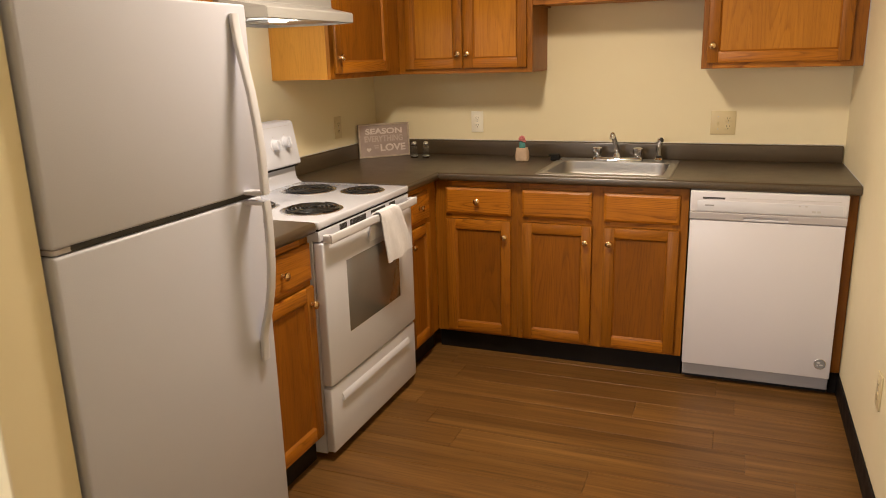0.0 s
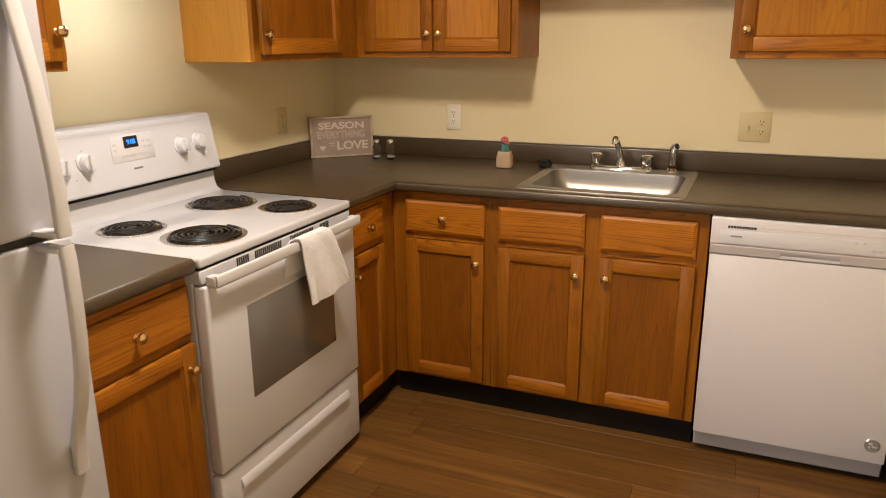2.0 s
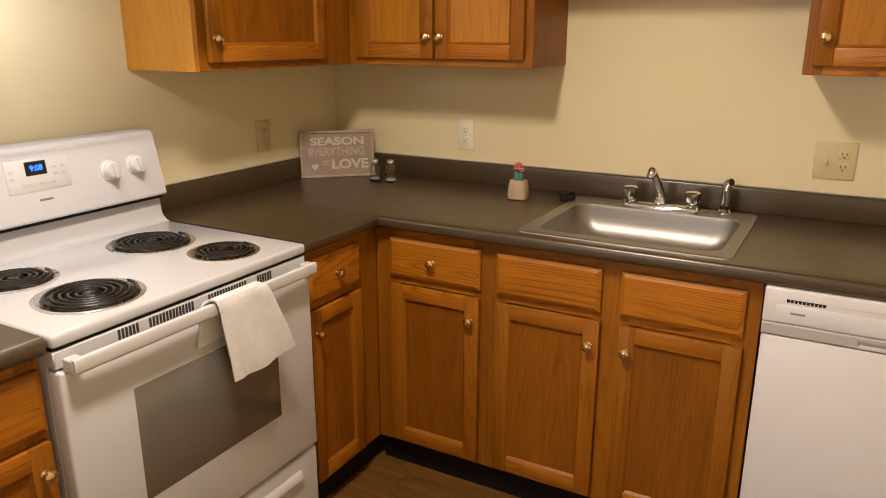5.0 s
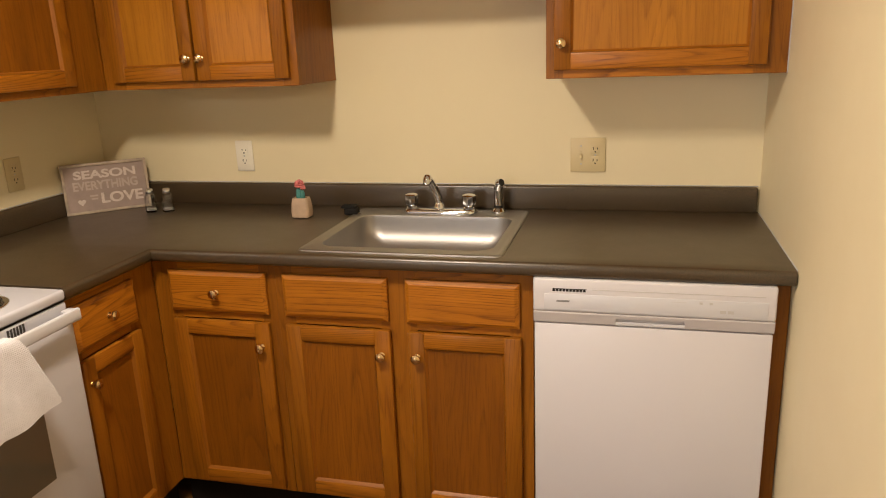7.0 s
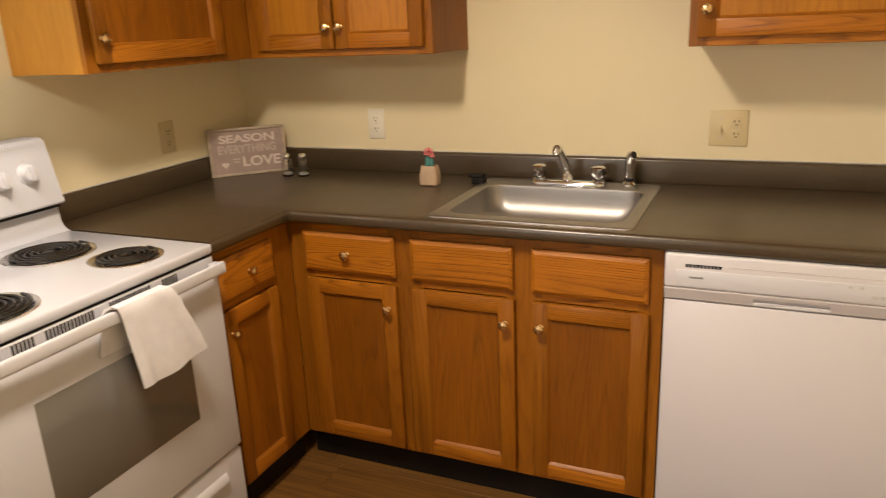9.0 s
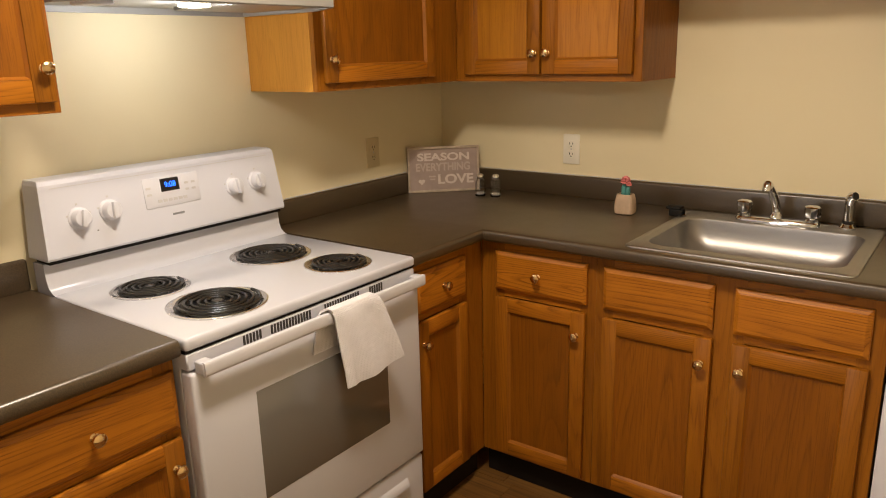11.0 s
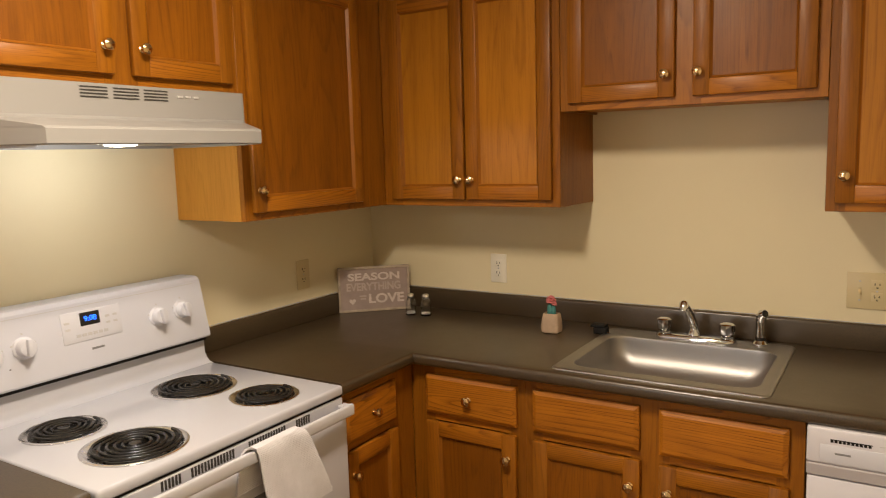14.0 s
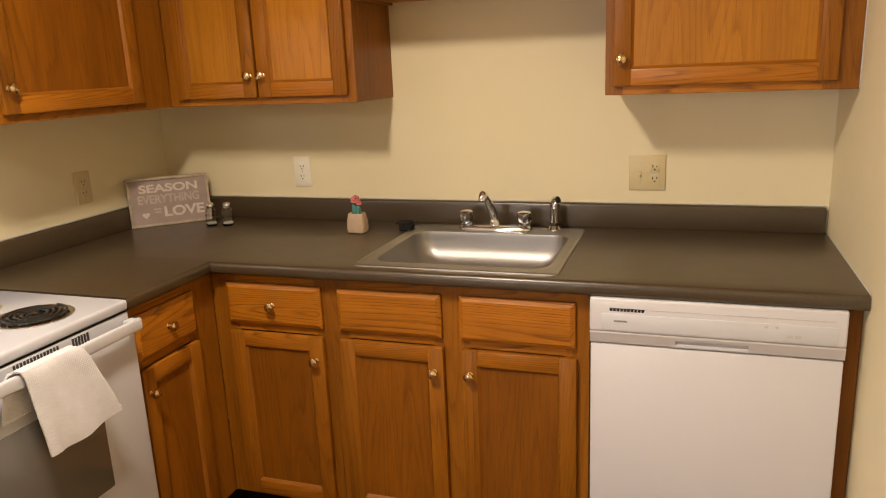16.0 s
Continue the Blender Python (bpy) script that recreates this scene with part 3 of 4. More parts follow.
# ---------------------------------------------------------------- refrigerator
def refrigerator():
    u0, u1 = -2.904, -2.206
    f = thing("refrigerator", LEFT, ((u0 + u1) / 2, -0.4, 0), "white top-freezer refrigerator with two closed doors", "refrigerator")
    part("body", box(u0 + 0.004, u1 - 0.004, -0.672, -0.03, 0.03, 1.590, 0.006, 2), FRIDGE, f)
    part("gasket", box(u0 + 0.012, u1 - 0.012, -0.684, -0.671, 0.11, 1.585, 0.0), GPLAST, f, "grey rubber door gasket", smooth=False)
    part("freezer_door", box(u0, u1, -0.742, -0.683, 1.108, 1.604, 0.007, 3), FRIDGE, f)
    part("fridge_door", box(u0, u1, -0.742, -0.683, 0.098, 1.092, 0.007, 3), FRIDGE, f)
    # dark filler stands in for the shade between the two doors
    part("seam_trim", box(u0 + 0.008, u1 - 0.01, -0.728, -0.684, 1.0925, 1.1075, 0.001), GAPSHADE, f, "dark seam between the doors")
    part("hinge", boxes([(u0 + 0.006, u0 + 0.05, -0.735, -0.70, 1.0945, 1.1065)], 0.002), GPLAST, f, "small grey hinge plate")
    part("toe_grille", boxes([(u0 + 0.01, u1 - 0.01, -0.69, -0.675, 0.012, 0.088)] + [(u0 + 0.04, u1 - 0.04, -0.694, -0.688, 0.024 + 0.016 * k, 0.030 + 0.016 * k) for k in range(4)], 0.001), GPLAST, f)
    for a in (u0 + 0.08, u1 - 0.08):
        for d in (0.12, 0.60):
            part("foot", lathe([(0.018, 0.0), (0.018, 0.03)], (a, -d, 0.0), "z", 12), BLACK, f)
    uh = -2.268
    up = [(uh, -0.748, 1.578), (uh, -0.750, 1.545), (uh, -0.754, 1.51), (uh, -0.766, 1.45), (uh, -0.780, 1.38), (uh, -0.790, 1.30), (uh, -0.796, 1.22), (uh, -0.797, 1.150), (uh, -0.796, 1.109)]
    dn = [(uh, -0.796, 1.0915), (uh, -0.799, 1.06), (uh, -0.799, 0.99), (uh, -0.796, 0.91), (uh, -0.788, 0.84), (uh, -0.774, 0.775), (uh, -0.758, 0.725), (uh, -0.751, 0.69), (uh, -0.749, 0.625)]
    h = part("handle", bar(up, 0.030, 0.014), WPLAST, f, "long curved white door handle")
    part("bracket", box(uh - 0.022, uh + 0.013, -0.797, -0.740, 1.108, 1.120, 0.005, 2), WPLAST, h)
    h = part("handle", bar(dn, 0.030, 0.014), WPLAST, f, "long curved white door handle")
    part("bracket", box(uh - 0.022, uh + 0.013, -0.797, -0.740, 1.081, 1.092, 0.005, 2), WPLAST, h)


refrigerator()


# ---------------------------------------------------------------- stove
def coil(r0, r1, turns, z, centre):
    n = int(turns * 30)
    pts = [(centre[0] + (r0 + (r1 - r0) * k / n) * math.cos(2 * math.pi * turns * k / n), centre[1] + (r0 + (r1 - r0) * k / n) * math.sin(2 * math.pi * turns * k / n), z) for k in range(n + 1)]
    return tube(pts, 0.0041, 8)


def stove():
    u0, u1 = -1.783, -1.024
    s = thing("stove", LEFT, ((u0 + u1) / 2, -0.35, 0), "white electric coil stove with a dish towel on its oven handle", "stove")
    part("body", box(u0 + 0.003, u1 - 0.003, -0.625, -0.02, 0.025, 0.892, 0.003), WHITE, s)
    for a in (u0 + 0.06, u1 - 0.06):
        for d in (0.10, 0.56):
            part("foot", lathe([(0.016, 0.0), (0.016, 0.028)], (a, -d, 0.0), "z", 12), BLACK, s)
    part("cooktop", box(u0, u1, -0.658, -0.045, 0.890, 0.918, 0.008, 3), ENAMEL, s, "glossy white enamel cooktop")
    # riser under the control panel, curved up from the cooktop
    curve = [(-0.034, 0.905), (-0.125, 0.9165), (-0.108, 0.9215), (-0.096, 0.932), (-0.089, 0.950), (-0.086, 0.993), (-0.034, 0.993)]
    part("riser", prism(curve, u0 + 0.001, u1 - 0.001), ENAMEL, s)
    part("shadow_gap", box(u0 + 0.008, u1 - 0.008, -0.108, -0.04, 0.9925, 1.0035, 0), SLOT, s, "black gap under the control panel", smooth=False)
    lo, hi = 1.003, 1.199
    rings = []
    for z, d, ins in ((lo, 0.116, 0.0), (lo + 0.006, 0.120, 0.0), (hi - 0.012, 0.097, 0.012), (hi - 0.003, 0.092, 0.015), (hi, 0.084, 0.017)):
        rings.append([(u0 + ins, -d, z), (u1 - ins, -d, z), (u1 - ins, -0.02, z), (u0 + ins, -0.02, z)])
    g = part("control_panel", loops(rings), WHITE, s, "upright white control panel", smooth=False)
    tilt = math.degrees(math.atan2(0.120 - 0.097, hi - 0.012 - lo - 0.006))
    m_face = Matrix.Translation((0, -0.120, lo + 0.006)) @ Matrix.Rotation(radians(-tilt), 4, "X")

    def on_face(bm):
        bmesh.ops.transform(bm, matrix=m_face, verts=bm.verts[:])
        return bm
    b = lo + 0.006
    part("rim_line", on_face(boxes([(u0 + 0.04, u1 - 0.04, -0.0008, 0.002, 0.170, 0.1715)], 0)), PALEINK, g, smooth=False)
    pad = part("keypad", on_face(box(-1.500, -1.325, -0.0022, 0.003, 1.083 - b, 1.166 - b, 0.004, 2)), WPLAST, g, "raised keypad with grey print")
    part("display", on_face(box(-1.447, -1.389, -0.0034, 0.002, 1.124 - b, 1.160 - b, 0.001)), BLACK, pad, "black clock display")
    dg = lettering("9:08", 0.021, 0.0003)
    bmesh.ops.translate(dg, verts=dg.verts[:], vec=(-1.418, -0.0042, 1.142 - b))
    part("digits", on_face(dg), DIGITS, pad, "lit blue clock digits", smooth=False)
    part("key_print", on_face(boxes([(-1.462 + 0.016 * k, -1.450 + 0.016 * k, -0.0030, 0.0, 1.096 - b, 1.104 - b) for k in range(6)]
                                    + [(-1.492, -1.478, -0.0030, 0.0, 1.118 - b + 0.018 * k, 1.124 - b + 0.018 * k) for k in range(2)]
                                    + [(-1.372 + 0.022 * j, -1.360 + 0.022 * j, -0.0030, 0.0, 1.118 - b + 0.018 * k, 1.124 - b + 0.018 * k) for j in range(2) for k in range(2)], 0)), PALEINK, pad, smooth=False)
    part("maker_mark", on_face(boxes([(-1.424, -1.386, -0.0012, 0.002, 1.055 - b, 1.061 - b)], 0.001)), INK, g, smooth=False)
    part("pilot_dot", on_face(boxes([(-1.646, -1.642, -0.0012, 0.002, 1.055 - b, 1.059 - b)], 0.001)), INK, g, smooth=False)
    for k, (u, z) in enumerate(((-1.686, 1.096), (-1.603, 1.102), (-1.205, 1.103), (-1.119, 1.108))):
        kb = lathe([(0.029, 0.0), (0.029, 0.003), (0.0245, 0.006), (0.0225, 0.022), (0.020, 0.025), (0.002, 0.0255)], (0, 0, 0), "y", 28)
        add(kb, box(-0.0065, 0.0065, -0.036, -0.012, -0.0225, 0.0225, 0.004, 2))
        bmesh.ops.rotate(kb, matrix=Matrix.Rotation(radians((12, 4, -8, -14)[k]), 3, "Y"), verts=kb.verts[:])
        bmesh.ops.translate(kb, verts=kb.verts[:], vec=(u, 0, z - b))
        part("dial", on_face(kb), WPLAST, g, "round white burner dial")
        for a, q in ((-0.003, 0.034), (-0.032, 0.008), (0.027, 0.008)):
            part("dial_mark", on_face(box(u + a, u + a + 0.005, -0.0010, 0.002, z - b + q, z - b + q + 0.0045, 0)), PALEINK, g, smooth=False)
    # burners: chrome drip bowls with black coils
    for d, u, R, turns in ((0.272, -1.614, 0.097, 4.0), (0.517, -1.594, 0.118, 5.0), (0.284, -1.232, 0.117, 5.0), (0.522, -1.196, 0.094, 4.0)):
        c = (u, -d, 0.9)
        bowl = lathe([(R, 0.0182), (R, 0.0212), (R - 0.004, 0.0226), (R - 0.011, 0.0215), (R - 0.016, 0.0188), (R - 0.024, 0.0184)], c, "z", 40)
        p = part("burner", bowl, PAN, s, "chrome drip bowl with ring")
        part("bowl_floor", lathe([(R - 0.017, 0.0183), (R - 0.019, 0.0192), (0.004, 0.0194)], c, "z", 32), PANDARK, p, "dark bowl floor under the coil")
        part("coil", coil(0.020, R - 0.0165, turns, 0.9255, c), COIL, p, "black spiral heating coil")
        part("coil_support", boxes([(u - 0.0015, u + 0.0015, -d - R + 0.02, -d + R - 0.02, 0.9195, 0.9225), (u - R + 0.02, u + R - 0.02, -d - 0.0015, -d + 0.0015, 0.9195, 0.9225)], 0), CHROME, p)
        part("medallion", lathe([(0.014, 0.022), (0.014, 0.0265), (0.011, 0.0275), (0.001, 0.0275)], c, "z", 20), PANDARK, p)
    # oven door, vents, handle
    dr = part("oven_door", box(u0 + 0.001, u1 - 0.001, -0.667, -0.627, 0.302, 0.842, 0.007, 3), WHITE, s)
    part("window", box(-1.624, -1.172, -0.6682, -0.660, 0.462, 0.742, 0.003, 2), OVENGLASS, dr, "dark oven window")
    vt = part("vent_trim", box(u0 + 0.002, u1 - 0.002, -0.655, -0.62, 0.846, 0.8835, 0.003), WHITE, s)
    part("front_gap", box(u0 + 0.003, u1 - 0.003, -0.650, -0.62, 0.8835, 0.8905, 0), SLOT, s, "dark gap under the cooktop lip", smooth=False)
    for a, n in ((-1.636, 6), (-1.556, 14), (-1.384, 14), (-1.218, 6)):
        for k in range(n):
            # slots are flat dark boxes, their inner shade given as colour
            part("vent_slot", box(a + 0.0092 * k, a + 0.0092 * k + 0.0050, -0.6572, -0.650, 0.857, 0.879, 0), GAPSHADE, vt, smooth=False)
    hn = [(u0 + 0.016, -0.690, 0.855), (u0 + 0.03, -0.6905, 0.855), (-1.6, -0.692, 0.855), (-1.4035, -0.6925, 0.855), (-1.2, -0.692, 0.855), (u1 - 0.03, -0.6905, 0.855), (u1 - 0.004, -0.690, 0.855)]
    h = part("handle", bar(hn, 0.032, 0.014, (0, 0, 1)), WPLAST, dr, "full-width white oven handle")
    for a in (u0 + 0.014, u1 - 0.033):
        part("bracket", box(a, a + 0.030, -0.692, -0.660, 0.841, 0.869, 0.004, 3), WPLAST, dr)
    d2 = part("storage_drawer", box(u0 + 0.001, u1 - 0.001, -0.661, -0.627, 0.036, 0.292, 0.006, 3), WHITE, s)
    lip = [(-0.660, 0.248), (-0.664, 0.244), (-0.672, 0.224), (-0.671, 0.218), (-0.660, 0.213)]
    part("pull_ridge", prism(lip, -1.705, -1.102, 0.0), WHITE, d2)


stove()


# dish towel over the oven handle
def towel():
    path = [(-0.676, 0.770), (-0.677, 0.80), (-0.678, 0.84), (-0.679, 0.864), (-0.683, 0.874), (-0.692, 0.8785), (-0.702, 0.875), (-0.7065, 0.864),
            (-0.709, 0.84), (-0.712, 0.80), (-0.716, 0.76), (-0.720, 0.720), (-0.722, 0.672)]
    n, rows = 18, []
    for i, (y, z) in enumerate(path):
        f = max(0.0, (i - 5) / (len(path) - 6))
        back = max(0.0, (5 - i) / 5)
        ua, ub = -1.414 + 0.026 * f ** 0.7 - 0.034 * back, -1.262 + 0.086 * f ** 1.2 - 0.016 * back
        row = []
        for k in range(n + 1):
            s = k / n
            fold = 0.0055 * math.sin(10 * s - 3.0 * f) * f ** 0.6 + 0.008 * math.exp(-((s - 0.10) / 0.07) ** 2) * f + 0.006 * math.exp(-((s - 0.35 - 0.4 * f) / 0.08) ** 2) * f * (1.15 - f)
            skew = (0.016 * s - 0.004) * f * (1 if i > 6 else 0)
            row.append((ua + (ub - ua) * s, y - fold - 0.004 * f * s, z + skew + 0.003 * math.sin(5 * s + 2) * f))
        rows.append(row)
    bm = bmesh.new()
    vs = [[bm.verts.new(p) for p in r] for r in rows]
    for a, b in zip(vs, vs[1:]):
        for k in range(n):
            bm.faces.new((a[k], a[k + 1], b[k + 1], b[k]))
    bmesh.ops.subdivide_edges(bm, edges=bm.edges[:], cuts=1, use_grid_fill=True, smooth=0.6)
    bmesh.ops.recalc_face_normals(bm, faces=bm.faces[:])
    bmesh.ops.solidify(bm, geom=bm.faces[:], thickness=-0.0055)
    ob = thing("dish_towel", LEFT, (-1.35, -0.695, 0.69), "white waffle-weave dish towel draped over the oven handle", "towel")
    part("cloth", bm, TOWEL, ob)
    hem = bmesh.new()
    for k in range(n):
        a, b = Vector(rows[-1][k]), Vector(rows[-1][k + 1])
        add(hem, tube([a + Vector((0, -0.001, 0.010)), b + Vector((0, -0.001, 0.010))], 0.0030, 6))
    part("hem", hem, TOWEL, ob)


towel()


# ---------------------------------------------------------------- range hood
def hood():
    u0, u1 = -1.782, -1.0235
    h = thing("range_hood", LEFT, ((u0 + u1) / 2, 0, 1.60), "almond white under-cabinet range hood with its lamp on", "range hood")

    def ring(z, d, out, ins):
        return [(u0, -0.002, z), (u0, -d, z), (u0 + ins, -d - out, z), (u1 - ins, -d - out, z), (u1, -d, z), (u1, -0.002, z)]
    rings = [ring(1.7495, 0.328, 0.002, 0.004), ring(1.672, 0.330, 0.002, 0.004), ring(1.664, 0.332, 0.012, 0.012), ring(1.640, 0.333, 0.132, 0.072), ring(1.634, 0.333, 0.138, 0.076),
             ring(1.603, 0.333, 0.138, 0.076), ring(1.600, 0.331, 0.135, 0.076)]
    inner = [(u0 + 0.012, -0.014, 1.600), (u0 + 0.012, -0.328, 1.600), (u0 + 0.084, -0.455, 1.600), (u1 - 0.084, -0.455, 1.600), (u1 - 0.012, -0.328, 1.600), (u1 - 0.012, -0.014, 1.600)]
    rings += [inner, [(x, y, 1.616) for x, y, _ in inner]]
    part("canopy", loops(rings), ALMOND, h, smooth=False)
    part("filter", box(-1.34, -1.08, -0.40, -0.10, 1.606, 1.6155, 0.002), STEEL, h, "grey mesh grease filter")
    part("lamp_lens", loops([[(-1.44 + 0.042 * k * math.cos(a * math.pi / 16), -0.335 + 0.034 * k * math.sin(a * math.pi / 16), zz) for a in range(32)] for k, zz in ((1.0, 1.614), (0.98, 1.601), (0.75, 1.5985), (0.35, 1.5975))]), LENS, h, "lit lamp lens")
    part("switch_box", box(-1.72, -1.66, -0.36, -0.28, 1.597, 1.615, 0.003), WPLAST, h)
    for a in (-1.535, -1.447, -1.361):
        g = part("vent_grille", box(a - 0.001, a + 0.0745, -0.3312, -0.325, 1.712, 1.7445, 0), ALMOND, h, smooth=False)
        for k in range(4):
            # shade of each hood slot is a thin dark box
            part("slot", box(a + 0.001, a + 0.0725, -0.3324, -0.330, 1.7145 + 0.0078 * k, 1.7182 + 0.0078 * k, 0), GAPSHADE, g, smooth=False)
    part("badge", boxes([(-1.258 + 0.026 * k, -1.240 + 0.026 * k, -0.3335, -0.328, 1.7255, 1.7315) for k in range(3)], 0.001), PALEINK, h, "faint grey badge")


hood()


# ---------------------------------------------------------------- dishwasher
def dishwasher():
    u0, u1 = 1.8065, 2.4075
    d = thing("dishwasher", BACK, ((u0 + u1) / 2, -0.33, 0), "white built-in dishwasher with a grey handle band", "dishwasher")
    part("tub", box(u0 + 0.006, u1 - 0.006, -0.600, -0.03, 0.10, 0.872, 0), GSTEEL, d, smooth=False)
    for a in (u0 + 0.05, u1 - 0.05):
        for q in (0.10, 0.56):
            part("foot", lathe([(0.014, 0.0), (0.014, 0.102)], (a, -q, 0.0), "z", 12), BLACK, d)
    dr = part("door", box(u0 + 0.002, u1 - 0.002, -0.654, -0.601, 0.090, 0.7515, 0.005, 2), DISHWHITE, d)
    c = part("control_panel", box(u0, u1, -0.662, -0.601, 0.788, 0.879, 0.006, 3), DISHWHITE, d)
    part("control_strip", box(1.836, 2.388, -0.6634, -0.660, 0.793, 0.8385, 0.003, 2), WPLAST, c, "inset strip with grey print")
    part("vent_slot", boxes([(1.858 + 0.0088 * k, 1.8645 + 0.0088 * k, -0.6628, -0.655, 0.8455, 0.8515) for k in range(10)] + [(1.858, 1.946, -0.6624, -0.655, 0.8515, 0.8535)], 0), SLOT, c, "row of black vent teeth", smooth=False)
    part("trim_line", boxes([(1.96, 2.38, -0.6630, -0.655, 0.8520, 0.8535)], 0), PALEINK, c, smooth=False)
    part("maker_mark", boxes([(1.868, 1.903, -0.6640, -0.660, 0.816, 0.822)], 0.001), INK, c, smooth=False)
    part("button_print", boxes([(2.160 + 0.006 * k, 2.163 + 0.006 * k, -0.6640, -0.660, 0.829, 0.831) for k in range(6)] + [(2.226, 2.234, -0.6640, -0.660, 0.827, 0.833), (2.250, 2.258, -0.6640, -0.660, 0.827, 0.833),
                               (2.276, 2.290, -0.6640, -0.660, 0.805, 0.813), (2.294, 2.308, -0.6640, -0.660, 0.805, 0.813)], 0), PALEINK, c, smooth=False)
    # grey band with the finger pocket
    prof = [(-0.603, 0.753), (-0.650, 0.753), (-0.656, 0.757), (-0.661, 0.784), (-0.659, 0.7875), (-0.603, 0.7875)]
    bnd = part("handle_band", prism(prof, u0 + 0.001, 2.022), GPLAST, d, "grey plastic handle band")
    part("band_end", prism(prof, 2.194, u1 - 0.001), GPLAST, bnd)
    part("pocket_roof", prism([(-0.603, 0.776), (-0.6595, 0.776), (-0.661, 0.784), (-0.659, 0.7875), (-0.603, 0.7875)], 2.022, 2.194), GPLAST, bnd)
    part("pocket_back", box(2.022, 2.194, -0.649, -0.603, 0.753, 0.776, 0), GPLAST, bnd, smooth=False)
    part("pocket_lip", prism([(-0.640, 0.753), (-0.650, 0.753), (-0.656, 0.757), (-0.6565, 0.763), (-0.652, 0.765), (-0.640, 0.7535)], 2.022, 2.194), WPLAST, bnd)
    part("kick_plate", box(u0 + 0.004, u1 - 0.002, -0.622, -0.603, 0.026, 0.086, 0.003), GSTEEL, d, "grey metal kick plate")
    part("toe_shadow", box(u0 + 0.004, u1 - 0.002, -0.582, -0.567, 0.0, 0.09, 0), BLACK, d, smooth=False)
    t = thing("magnet", BACK, (2.364, -0.654, 0.156), "small round black and silver magnet on the dishwasher", "magnet")
    part("rim", lathe([(0.0235, 0.0), (0.0235, 0.003), (0.0215, 0.004), (0.0205, 0.0032), (0.002, 0.0032)], (2.364, -0.654, 0.156), "y", 28), CHROME, t)
    part("face", lathe([(0.020, 0.003), (0.020, 0.0037), (0.001, 0.0037)], (2.364, -0.654, 0.156), "y", 28), INK, t, "dark printed face")
    part("emblem", boxes([(2.352, 2.364, -0.6583, -0.657, 0.158, 0.166), (2.362, 2.376, -0.6583, -0.657, 0.149, 0.155), (2.352, 2.358, -0.6583, -0.657, 0.146, 0.153)], 0), PALEINK, t, smooth=False)


dishwasher()


# ---------------------------------------------------------------- sink and tap
def sink():
    s = thing("kitchen_sink", BACK, (1.4145, -0.343, CT), "single-bowl stainless steel drop-in sink", "sink")
    o = (1.112, 1.717, -0.622, -0.064)
    i = (1.153, 1.678, -0.566, -0.162)

    def rr(r, z, k, rad):
        return round_rect(r[0] + k, r[1] - k, r[2] + k, r[3] - k, z, rad)
    rings = [rr(o, CT + 0.0003, 0, 0.022), rr(o, CT + 0.0034, 0.001, 0.022), rr(o, CT + 0.0058, 0.006, 0.020), rr(o, CT + 0.0052, 0.010, 0.018), rr(o, CT + 0.0036, 0.015, 0.016),
             rr(o, CT + 0.0034, 0.020, 0.015), rr(i, CT + 0.0034, -0.008, 0.060), rr(i, CT + 0.0031, -0.003, 0.057), rr(i, CT + 0.0018, -0.0008, 0.055), rr(i, CT - 0.001, 0.0, 0.054),
             rr(i, CT - 0.004, 0.0004, 0.054), rr(i, CT - 0.012, 0.0010, 0.054), rr(i, CT - 0.030, 0.0025, 0.056)]
    for k in range(1, 9):
        a = k * math.pi / 16
        rings.append(rr(i, CT - 0.032 - 0.086 * math.sin(a), 0.0028 + 0.090 * (1 - math.cos(a)), 0.062))
    rings.append(rr(i, CT - 0.119, 0.150, 0.045))
    part("basin", loops(rings, close_first=False), STEEL, s)
    part("drain", lathe([(0.055, -0.1195), (0.055, -0.1165), (0.045, -0.1155), (0.038, -0.119), (0.004, -0.119)], (1.415, -0.365, CT), "z", 28), CHROME, s)
    part("strainer", lathe([(0.034, -0.1182), (0.030, -0.1155), (0.006, -0.115), (0.006, -0.101), (0.001, -0.100)], (1.415, -0.365, CT), "z", 20), CHROME, s)


